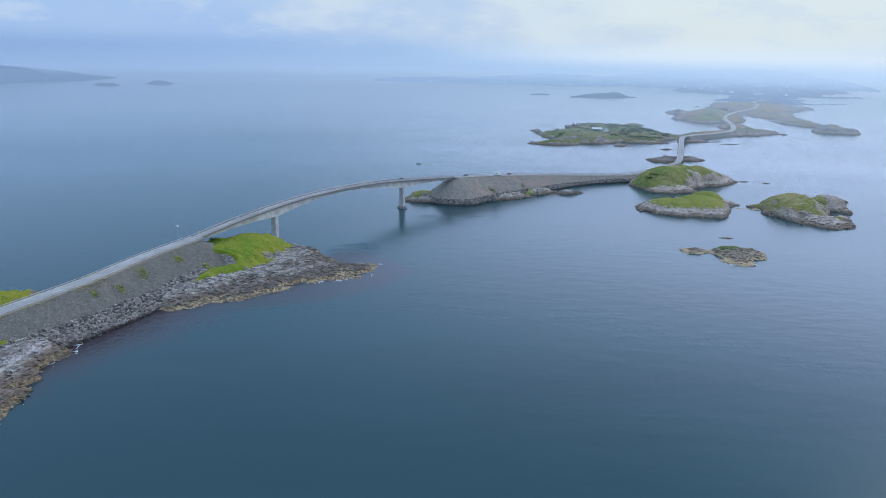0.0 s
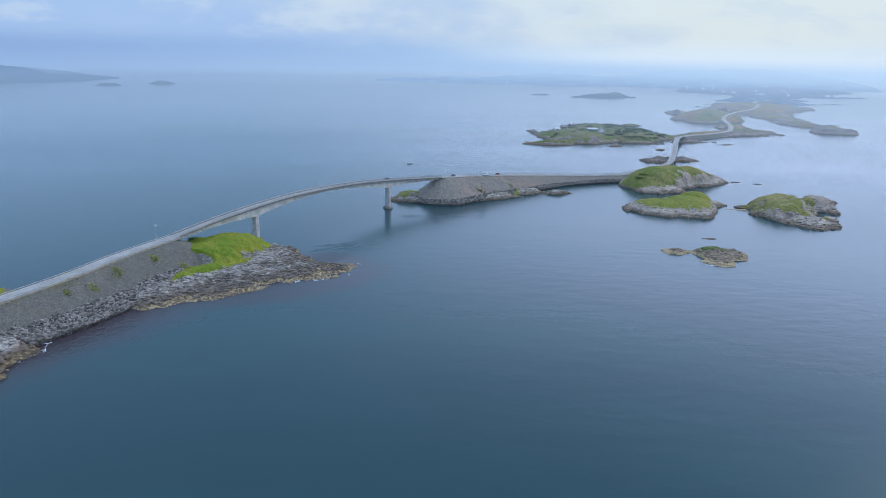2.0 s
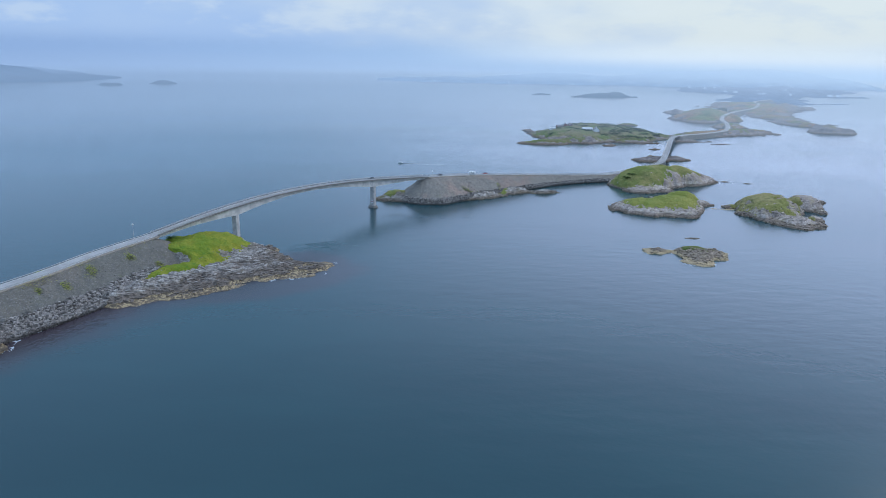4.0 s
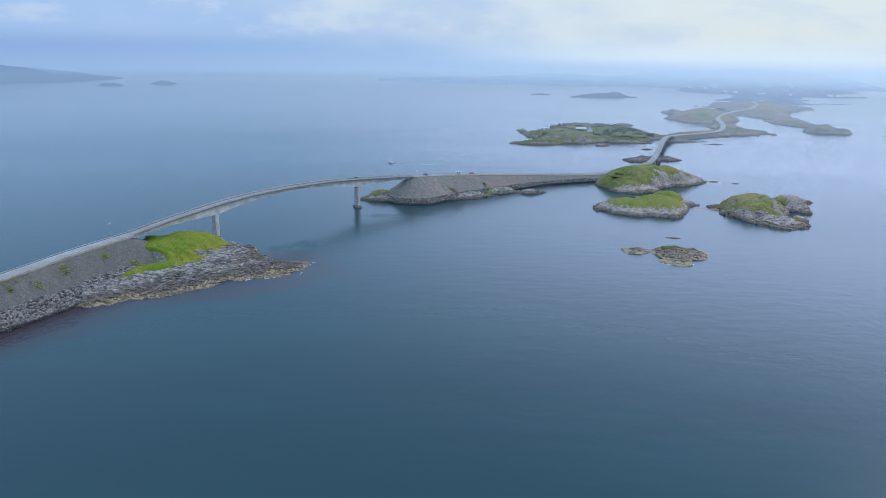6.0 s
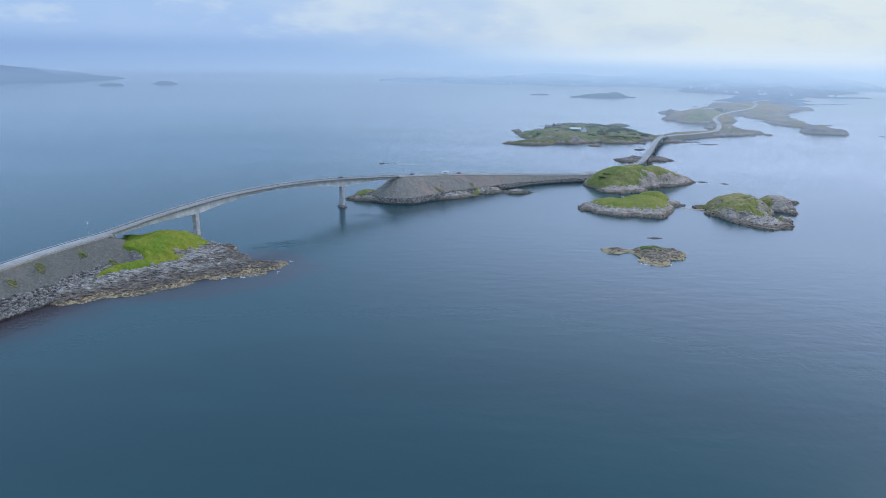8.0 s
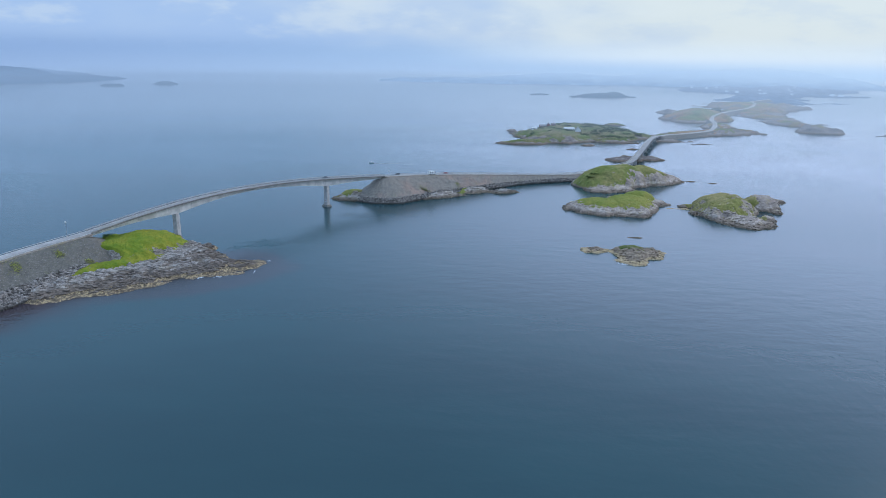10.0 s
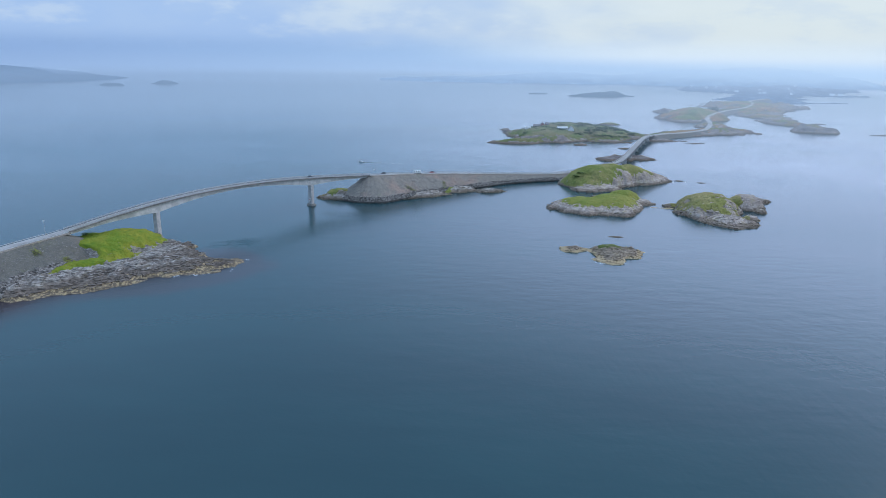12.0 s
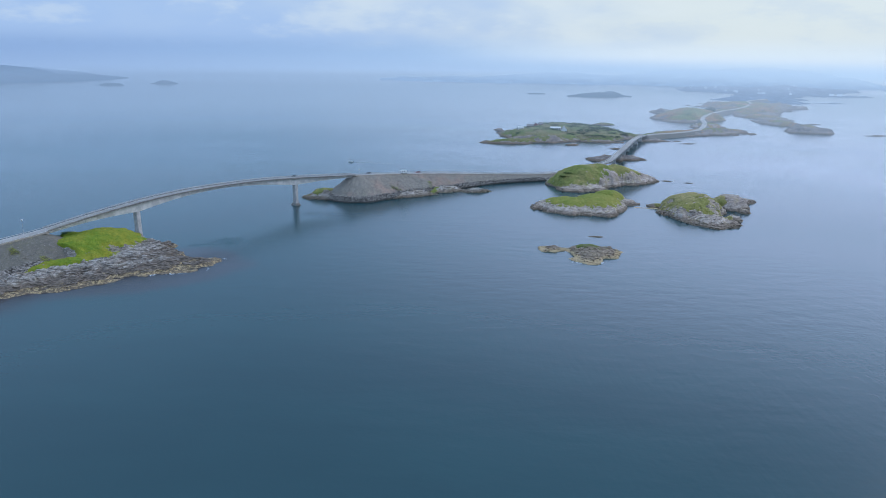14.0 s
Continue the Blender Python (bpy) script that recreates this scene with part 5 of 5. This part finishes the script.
def motorhome(m):
    root = new("motorhome")
    part("body", hull([(-3.4, 0.55), (1.9, 0.55), (1.9, 1.7), (3.0, 2.15), (2.9, 2.95), (-3.4, 3.0)], 1.12, bevel=0.08), M_WHITE, root)
    part("cab", hull([(1.85, 0.45), (3.5, 0.45), (3.55, 1.05), (2.75, 1.95), (1.85, 2.05)], 1.0, bevel=0.06), M_WHITE, root)
    part("windscreen", hull([(2.72, 1.2), (3.36, 1.2), (2.9, 1.9), (2.72, 1.92)], 0.86, bevel=0.02), M_GLASS, root, "dark windscreen")
    for x in (-1.13, 1.13):
        for y in (-2.0, 0.2):
            part("side_window", box_bm(0.05, 1.1, 0.55, (x, y, 2.0), 0.02), M_GLASS, root)
        part("stripe", box_bm(0.03, 5.0, 0.14, (x, -0.8, 1.3), 0.01), M_GREYCAR, root, "grey side stripe")
        for y in (-1.9, 2.5):
            wheel(root, x * 0.84, y, 0.36, 0.24)
    part("roof_hatch", box_bm(0.7, 0.7, 0.14, (0, -1.0, 3.05), 0.04), M_STEEL, root)
    root.matrix_world = m
    return tagged(root, "white motorhome driving along the causeway road", "motorhome")


motorhome(road_pose(49, 578, 1.7))


def motorboat(m):
    root = new("motorboat")
    bm = bmesh.new()
    rings = []
    for y, w, k in ((-2.6, 0.95, 0.0), (0.0, 1.05, 0.05), (1.6, 0.75, 0.15), (2.9, 0.08, 0.35)):
        rings.append([bm.verts.new(c) for c in ((-w, y, 0.75 + k), (-w * 0.75, y, -0.25 + k), (0, y, -0.45 + k), (w * 0.75, y, -0.25 + k), (w, y, 0.75 + k))])
    for a, b in zip(rings[:-1], rings[1:]):
        for j in range(4):
            bm.faces.new((a[j], a[j + 1], b[j + 1], b[j]))
        bm.faces.new((a[4], a[0], b[0], b[4]))
    bm.faces.new(rings[0][::-1])
    bm.faces.new(rings[-1])
    bmesh.ops.recalc_face_normals(bm, faces=bm.faces)
    part("hull", bm, M_WHITE, root)
    part("cabin", hull([(-0.6, 0.75), (1.3, 0.75), (0.7, 1.5), (-0.6, 1.6)], 0.7), M_WHITE, root)
    part("windscreen", hull([(0.75, 1.0), (1.22, 1.0), (0.82, 1.42), (0.7, 1.42)], 0.6, bevel=0.02), M_GLASS, root)
    part("outboard_motor", box_bm(0.35, 0.4, 0.8, (0, -2.75, 0.6), 0.08), M_BLACKCAR, root, "black outboard motor")
    root.matrix_world = m
    return tagged(root, "small white motorboat out on the open water", "boat")


motorboat(pose(-21, 730, 0.1, 0, 0, 84))


def wake(x, y, heading, length, seed):
    """The pale trail behind a boat: broken foam that widens and thins out."""
    rng = np.random.default_rng(seed)
    c, d = math.cos(radians(heading)), math.sin(radians(heading))
    verts, faces = [], []
    for k in range(260):
        u = rng.uniform(0, 1) ** 1.7
        along, side = u * length, rng.normal(0, 0.35 + u * 1.6)
        px, py, w = x - c * along - d * side, y - d * along + c * side, rng.uniform(0.15, 0.5) * (1 - 0.6 * u)
        n = len(verts)
        verts += [(px - c * w * 2, py - d * w * 2, 0.03), (px + d * w, py - c * w, 0.03), (px + c * w * 2, py + d * w * 2, 0.03), (px - d * w, py + c * w, 0.03)]
        faces.append((n, n + 1, n + 2, n + 3))
    return tagged(obj("boat_wake", verts, faces, M_FOAM, smooth=False), "thin white wake behind the motorboat", "foam", kind="stuff")


wake(-18, 729.7, 174, 45, 19)


# sign on the pier in the water
def pier_sign(m):
    root = new("channel_sign")
    part("panel", box_bm(2.0, 0.1, 2.3, (0, 0, 0), 0.03), M_WHITE, root, "white channel sign panel")
    part("stripe", box_bm(2.0, 0.04, 0.5, (0, -0.07, -0.1), 0.01), M_REDCAR, root, "red stripe")
    for x in (-0.5, 0.5):
        part("bracket", box_bm(0.1, 0.5, 0.1, (x, 0.25, 0.4), 0.01), M_STEEL, root)
    root.matrix_world = m
    return tagged(root, "white and red channel sign fixed to the bridge pier", "sign")


_i = int(np.argmin(np.hypot(LINE_BR[:, 0] + 27.6, LINE_BR[:, 1] - 508)))
_r = rights(LINE_BR)[_i]
_f = np.array([-_r[1], _r[0]])
_a = math.degrees(math.atan2(_r[1], _r[0]))
pier_sign(pose(LINE_BR[_i, 0] - _f[0] * 1.75 - _r[0] * -0.9, LINE_BR[_i, 1] - _f[1] * 1.75 - _r[1] * -0.9, 5.0, 0, 0, _a))


# ---------------- houses ----------------
def house(wall_mat, label, x, y, turn, length, width, eaves, ridge, category="house", group="", roof_mat=None):
    root = new("house")
    z = ground_z(x, y) - 0.1
    bm = box_bm(length, width, eaves, (0, 0, eaves / 2))
    part("wall", bm, wall_mat, root)
    for sx in (-1, 1):
        bm = bmesh.new()
        v = [bm.verts.new(c) for c in ((sx * length / 2, -width / 2, eaves), (sx * length / 2, width / 2, eaves), (sx * length / 2, 0, ridge),
                                       (sx * (length / 2 - 0.2), -width / 2, eaves), (sx * (length / 2 - 0.2), width / 2, eaves), (sx * (length / 2 - 0.2), 0, ridge))]
        for f in ((0, 1, 2), (5, 4, 3), (0, 3, 4, 1), (1, 4, 5, 2), (2, 5, 3, 0)):
            bm.faces.new([v[k] for k in f])
        bmesh.ops.recalc_face_normals(bm, faces=bm.faces)
        part("gable", bm, wall_mat, root)
    over, th = 0.45, 0.18
    for sy in (-1, 1):
        bm = bmesh.new()
        run = width / 2 + over
        low = eaves - over * (ridge - eaves) / (width / 2)
        lower = [(-length / 2 - over, sy * run, low), (length / 2 + over, sy * run, low), (length / 2 + over, 0, ridge), (-length / 2 - over, 0, ridge)]
        a = [bm.verts.new(c) for c in lower]
        b = [bm.verts.new((c[0], c[1], c[2] + th)) for c in lower]
        bm.faces.new(a)
        bm.faces.new(b[::-1])
        for k in range(4):
            bm.faces.new((a[k], b[k], b[(k + 1) % 4], a[(k + 1) % 4]))
        bmesh.ops.recalc_face_normals(bm, faces=bm.faces)
        part("roof", bm, roof_mat or M_SLATE, root, "pale sheet roof slope" if roof_mat else "dark slate roof slope")
    part("chimney", box_bm(0.7, 0.7, 1.5, (length * 0.15, 0, ridge + 0.5), 0.05), M_CONC, root)
    part("door", box_bm(1.0, 0.1, 2.0, (0, -width / 2 - 0.04, 1.05), 0.02), M_SLATE, root)
    for k in range(max(2, int(length // 3))):
        px = -length / 2 + (k + 0.5) * length / max(2, int(length // 3))
        for sy in (-1, 1):
            if abs(px) < 0.9 and sy < 0:
                continue
            w = part("window", box_bm(1.2, 0.1, 1.2, (px, sy * (width / 2 + 0.03), eaves * 0.6), 0.02), M_WHITE, root)
            part("pane", box_bm(0.95, 0.04, 0.95, (px, sy * (width / 2 + 0.085), eaves * 0.6)), M_GLASS, w)
    root.matrix_world = pose(x, y, z, 0, 0, turn)
    return tagged(root, label, category, group or "houses on the green island")


house(M_WHITE, "white wooden house with a steep gable towards the sea", 254.5, 1006, 84, 9, 8.5, 3.0, 7.4)
house(M_WHITE, "long low white outbuilding with a pale sheet roof", 243, 1016, 6, 15, 6.5, 2.8, 4.4, roof_mat=M_PALE_ROOF)
house(M_RED, "long red wooden house with a dark roof", 211, 1072, 8, 11, 6, 3.0, 5.2)
house(M_RED, "red wooden house with its gable to the sea", 219.5, 1073, 88, 8, 6, 3.0, 5.8)
house(M_RED, "small red outhouse beside the red houses", 227, 1071, 10, 6, 4.5, 2.6, 4.2)
house(M_WHITE, "small white shed with a pale roof on the grass", 191.5, 1023, 5, 8, 4.5, 2.6, 4.0, roof_mat=M_PALE_ROOF)


# ---------------- scrub ----------------
def shrub_mesh(seed, size, leaves):
    rng = np.random.default_rng(seed)
    clumps = [(rng.normal(0, 0.36, 3) * np.array([1, 1, 0.5]) + np.array([0, 0, 0.55]), rng.uniform(0.25, 0.5)) for _ in range(9)]
    verts, faces = [], []
    for k in range(leaves):
        c, r = clumps[rng.integers(len(clumps))]
        d = rng.normal(0, 1, 3)
        d /= np.linalg.norm(d)
        p = (c + d * r * rng.uniform(0.7, 1.05)) * size
        a = rng.normal(0, 1, 3)
        a = a / np.linalg.norm(a)
        b = np.cross(a, d)
        b /= np.linalg.norm(b) + 1e-9
        w = size * rng.uniform(0.06, 0.12)
        n = len(verts)
        verts += [p - a * w, p + b * w * 0.6, p + a * w, p - b * w * 0.6]
        faces.append((n, n + 1, n + 2, n + 3))
    return verts, faces


def shrub(label, seed, size, leaves=420, name="shrub", category="shrub", group="shrubs on the islands"):
    root = new(name)
    v, f = shrub_mesh(seed, size, leaves)
    obj("crown", v, f, M_LEAF, root, smooth=False)
    for k in range(3):
        bm = tube_bm(0.05 * size, size * 0.6, (0, 0, -0.12 * size), 0.02 * size, 6)
        t = part("stem", bm, M_BARK, root)
        t.matrix_basis = pose(0, 0, 0, 18 * math.cos(k * 2.1), 18 * math.sin(k * 2.1), 0)
    return tagged(root, label, category, group)


rng = np.random.default_rng(4)
kinds = [shrub("low dense dark green scrub bush", 60 + k, 2.6 + 0.6 * k) for k in range(3)]
spots = []
for cx, cy, rx, ry, n in ((265, 1085, 58, 24, 38), (312, 1052, 42, 34, 42), (285, 1025, 50, 30, 26), (205, 1020, 40, 44, 22), (300, 990, 46, 16, 26), (345, 1018, 26, 14, 12), (322, 1100, 34, 16, 34), (352, 1078, 16, 20, 16), (250, 1112, 40, 10, 20)):
    for k in range(n):
        a, q = rng.uniform(0, 2 * math.pi), math.sqrt(rng.uniform(0, 1))
        spots.append((cx + rx * q * math.cos(a), cy + ry * q * math.sin(a)))
for k, (x, y) in enumerate(spots):
    z = ground_z(x, y)
    if z < 2.0:
        continue
    m = pose(x, y, z - 0.5, 0, 0, rng.uniform(0, 360)) @ Matrix.Diagonal((rng.uniform(1.2, 2.2), rng.uniform(1.0, 1.6), rng.uniform(0.5, 0.95), 1))
    if k < 3:
        kinds[k].matrix_world = m
    else:
        copy_thing(kinds[k % 3], m)

for x, y, k in ((-131, 362, 0), (-128.5, 365, 1), (-126, 361.5, 0)):
    copy_thing(kinds[k], pose(x, y, ground_z(x, y) - 0.3, 0, 0, 40 * x) @ Matrix.Diagonal((0.8, 0.7, 0.5, 1)))

# thick scrub on the seaward side of the steep islet
for x, y, k in ((197, 609, 1), (200, 613, 0), (204, 611, 1)):
    copy_thing(kinds[k], pose(x, y, ground_z(x, y) - 0.2, 0, 0, 40 * x) @ Matrix.Diagonal((1.2, 1.0, 0.5, 1)))

# single trees on the heath island
for x, y, sz in ((677, 1590, 15.0), (690, 1600, 9.0)):
    t = shrub("lone broad tree on the heath", 70 + int(sz), sz, 700, "tree", "tree", "trees on the heath")
    t.matrix_world = pose(x, y, ground_z(x, y) - 0.5)


# grass tufts that have seeded on the gravel slopes
def blades(spots, rng, material, label, size=(0.25, 0.6)):
    """Tufts of grass: five bent blades round each spot."""
    verts, faces = [], []
    for x, y in spots:
        g = ground_z(x, y)
        if g < 0.5:
            continue
        h = rng.uniform(*size)
        for k in range(5):
            a = rng.uniform(0, 2 * math.pi)
            c, d, w = math.cos(a), math.sin(a), h * 0.32
            n = len(verts)
            verts += [(x - d * w, y + c * w, g + 0.02), (x + d * w, y - c * w, g + 0.02),
                      (x + c * h * 0.35 + d * w * 0.7, y + d * h * 0.35 - c * w * 0.7, g + h * 0.16), (x + c * h * 1.1, y + d * h * 1.1, g + h * rng.uniform(0.05, 0.25))]
            faces.append((n, n + 1, n + 2, n + 3))
    return tagged(obj("grass_tufts", verts, faces, material, smooth=False), label, "grass", kind="stuff")


def tuft_patch(x, y, rx, ry, seed, label):
    """A loose patch of tufts, thick in the middle and thinning out to its rim."""
    rng = np.random.default_rng(seed)
    n = int(rx * ry * 42)
    px, py = x + rng.normal(0, 0.34, n) * rx, y + rng.normal(0, 0.34, n) * ry
    keep = fbm(px, py, 2.2, seed, 4, 0.7) > -0.12
    return blades(list(zip(px[keep], py[keep])), rng, M_TUFT, label)


def verge(line, s0, s1, count, seed, lo=4.3, hi=6.8):
    """Dry grass along the edge of the road."""
    rng = np.random.default_rng(seed)
    r, spots = rights(line), []
    for k in range(count):
        u = rng.uniform(s0, s1) * (len(line) - 1)
        i = int(u)
        off = lo + (hi - lo) * rng.beta(1.2, 2.4)
        spots.append((line[i, 0] + r[i, 0] * off + rng.normal(0, 0.5), line[i, 1] + r[i, 1] * off + rng.normal(0, 0.5)))
    px, py = np.array(spots).T
    keep = fbm(px, py, 9.0, seed, 4, 0.6) > -0.02
    return blades([q for q, ok in zip(spots, keep) if ok], rng, M_VERGE, "dry yellow-green grass along the road edge")


for k, (x, y, rx, ry) in enumerate(TUFTS):
    tuft_patch(x, y, rx, ry, 300 + k, "green grass tufts seeded in the gravel slope")
verge(LINE_A, 0.55, 0.99, 450, 351)
verge(LINE_A, 0.74, 0.84, 180, 352, 4.3, 7.4)


# ---------------- foam along the near rocks ----------------
def foam(x0, x1, y0, y1, seed, label, thr=0.16, lo=-1.3, hi=0.1, gather=1.2):
    step = 0.25
    x, y = np.meshgrid(np.arange(x0, x1, step), np.arange(y0, y1, step))
    g = np.vectorize(ground_z)(x, y)
    # thin streaks where the swell has broken, gathered in patches
    streak = 0.12 - np.abs(fbm(x, y, 4.5, seed, 4, 0.6))
    n = streak * 4 + fbm(x, y, 16.0, seed + 3, 2) * gather
    on = (n > thr) & (g > lo) & (g < hi)
    iy, ix = np.nonzero(on)
    if not len(ix):
        return
    verts, faces = [], []
    for i, j in zip(iy, ix):
        n0 = len(verts)
        cx, cy, s = x[i, j], y[i, j], step * 0.5
        verts += [(cx - s, cy - s, 0.03), (cx + s, cy - s, 0.03), (cx + s, cy + s, 0.03), (cx - s, cy + s, 0.03)]
        faces.append((n0, n0 + 1, n0 + 2, n0 + 3))
    tagged(obj("sea_foam", verts, faces, M_FOAM, smooth=False), label, "foam", kind="stuff")


foam(-165, -125, 178, 262, 5, "white foam where swell breaks on the rocks", 0.36, -1.5, gather=0.55)
foam(-100, -25, 310, 372, 6, "thin white foam along the spit", 0.86, -0.6)
foam(-46, -30, 338, 368, 8, "white foam round the tip of the spit", 0.62, -1.2)
foam(286, 330, 632, 660, 9, "thin foam over the awash rocks", 0.45, -1.2)
foam(150, 200, 370, 412, 7, "thin white foam round the skerry", 0.66, -0.7)

# scattered far houses on the misty shore, haze colour painted into their glow
M_FARHOUSE = haze_glow_material("haze_glow_white_house", (0.30, 0.44, 0.66, 1), (0.36, 0.50, 0.72, 1), 0, 10, 0.1)
for k in range(34):
    rr = np.random.default_rng(500 + k)
    if k < 14:
        x, y = rr.uniform(180, 950), rr.uniform(2985, 3060)
    else:
        x, y = rr.uniform(1010, 1560), rr.uniform(2280, 2760)
    z = ground_z(x, y)
    if z < 0.5:
        continue
    w, d, h = rr.uniform(7, 15), rr.uniform(6, 8), rr.uniform(3, 4.5)
    bm = box_bm(w, d, h, (0, 0, h / 2))
    top = bmesh.ops.create_cube(bm, size=1.0)["verts"]
    for v in top:
        v.co = Vector((v.co.x * (w + 0.6), v.co.y * (d + 0.6) * (0.02 if v.co.z > 0 else 1), v.co.z * 3 + h + 1.5))
    ob = part("far_house", bm, M_FARHOUSE)
    ob.matrix_world = pose(x, y, z - 0.5, 0, 0, rr.uniform(0, 180))
    tagged(ob, "pale house on the misty far shore", "house", "far houses in the mist")


# ---------------- choppy water in the tide race ----------------
def chop(cx, cy, rx, ry, turn, height, length, seed, label):
    """A sheet of small steep waves that sinks below the calm sea at its rim."""
    step = 0.35
    u, v = np.meshgrid(np.arange(-rx, rx, step), np.arange(-ry, ry, step))
    c, s = math.cos(radians(turn)), math.sin(radians(turn))
    x, y = cx + u * c - v * s, cy + u * s + v * c
    fade = np.clip(1 - np.hypot(u / rx, v / ry) + fbm(x, y, 11, seed + 5, 3) * 0.7, 0, 1)
    wave = ridged(u / 1.4, v, length, seed, 3) + fbm(x, y, length * 0.6, seed + 2, 3) * 0.6
    z = -0.05 + np.clip(fade * 3, 0, 1) * 0.09 + fade * height * 1.6 * np.clip(wave + 0.1, -0.35, 1)
    iy, ix = np.nonzero(fade[:-1, :-1] > 0.03)
    w = x.shape[1]
    faces = np.stack([iy * w + ix, iy * w + ix + 1, (iy + 1) * w + ix + 1, (iy + 1) * w + ix], axis=1)
    verts = np.column_stack([x.ravel(), y.ravel(), z.ravel()])
    used, inverse = np.unique(faces, return_inverse=True)
    tagged(obj("water_ripples", verts[used], inverse.reshape(faces.shape), M_WATER), label, "waves", kind="stuff")


chop(-47, 396, 26, 17, 10, 0.24, 1.5, 31, "dark choppy ripples where the tide runs past the headland")
chop(-128, 266, 34, 9, 58, 0.16, 2.2, 33, "small wind ripples along the foot of the causeway")
chop(6, 480, 40, 9, 4, 0.24, 3.6, 32, "current lines downstream of the pier")
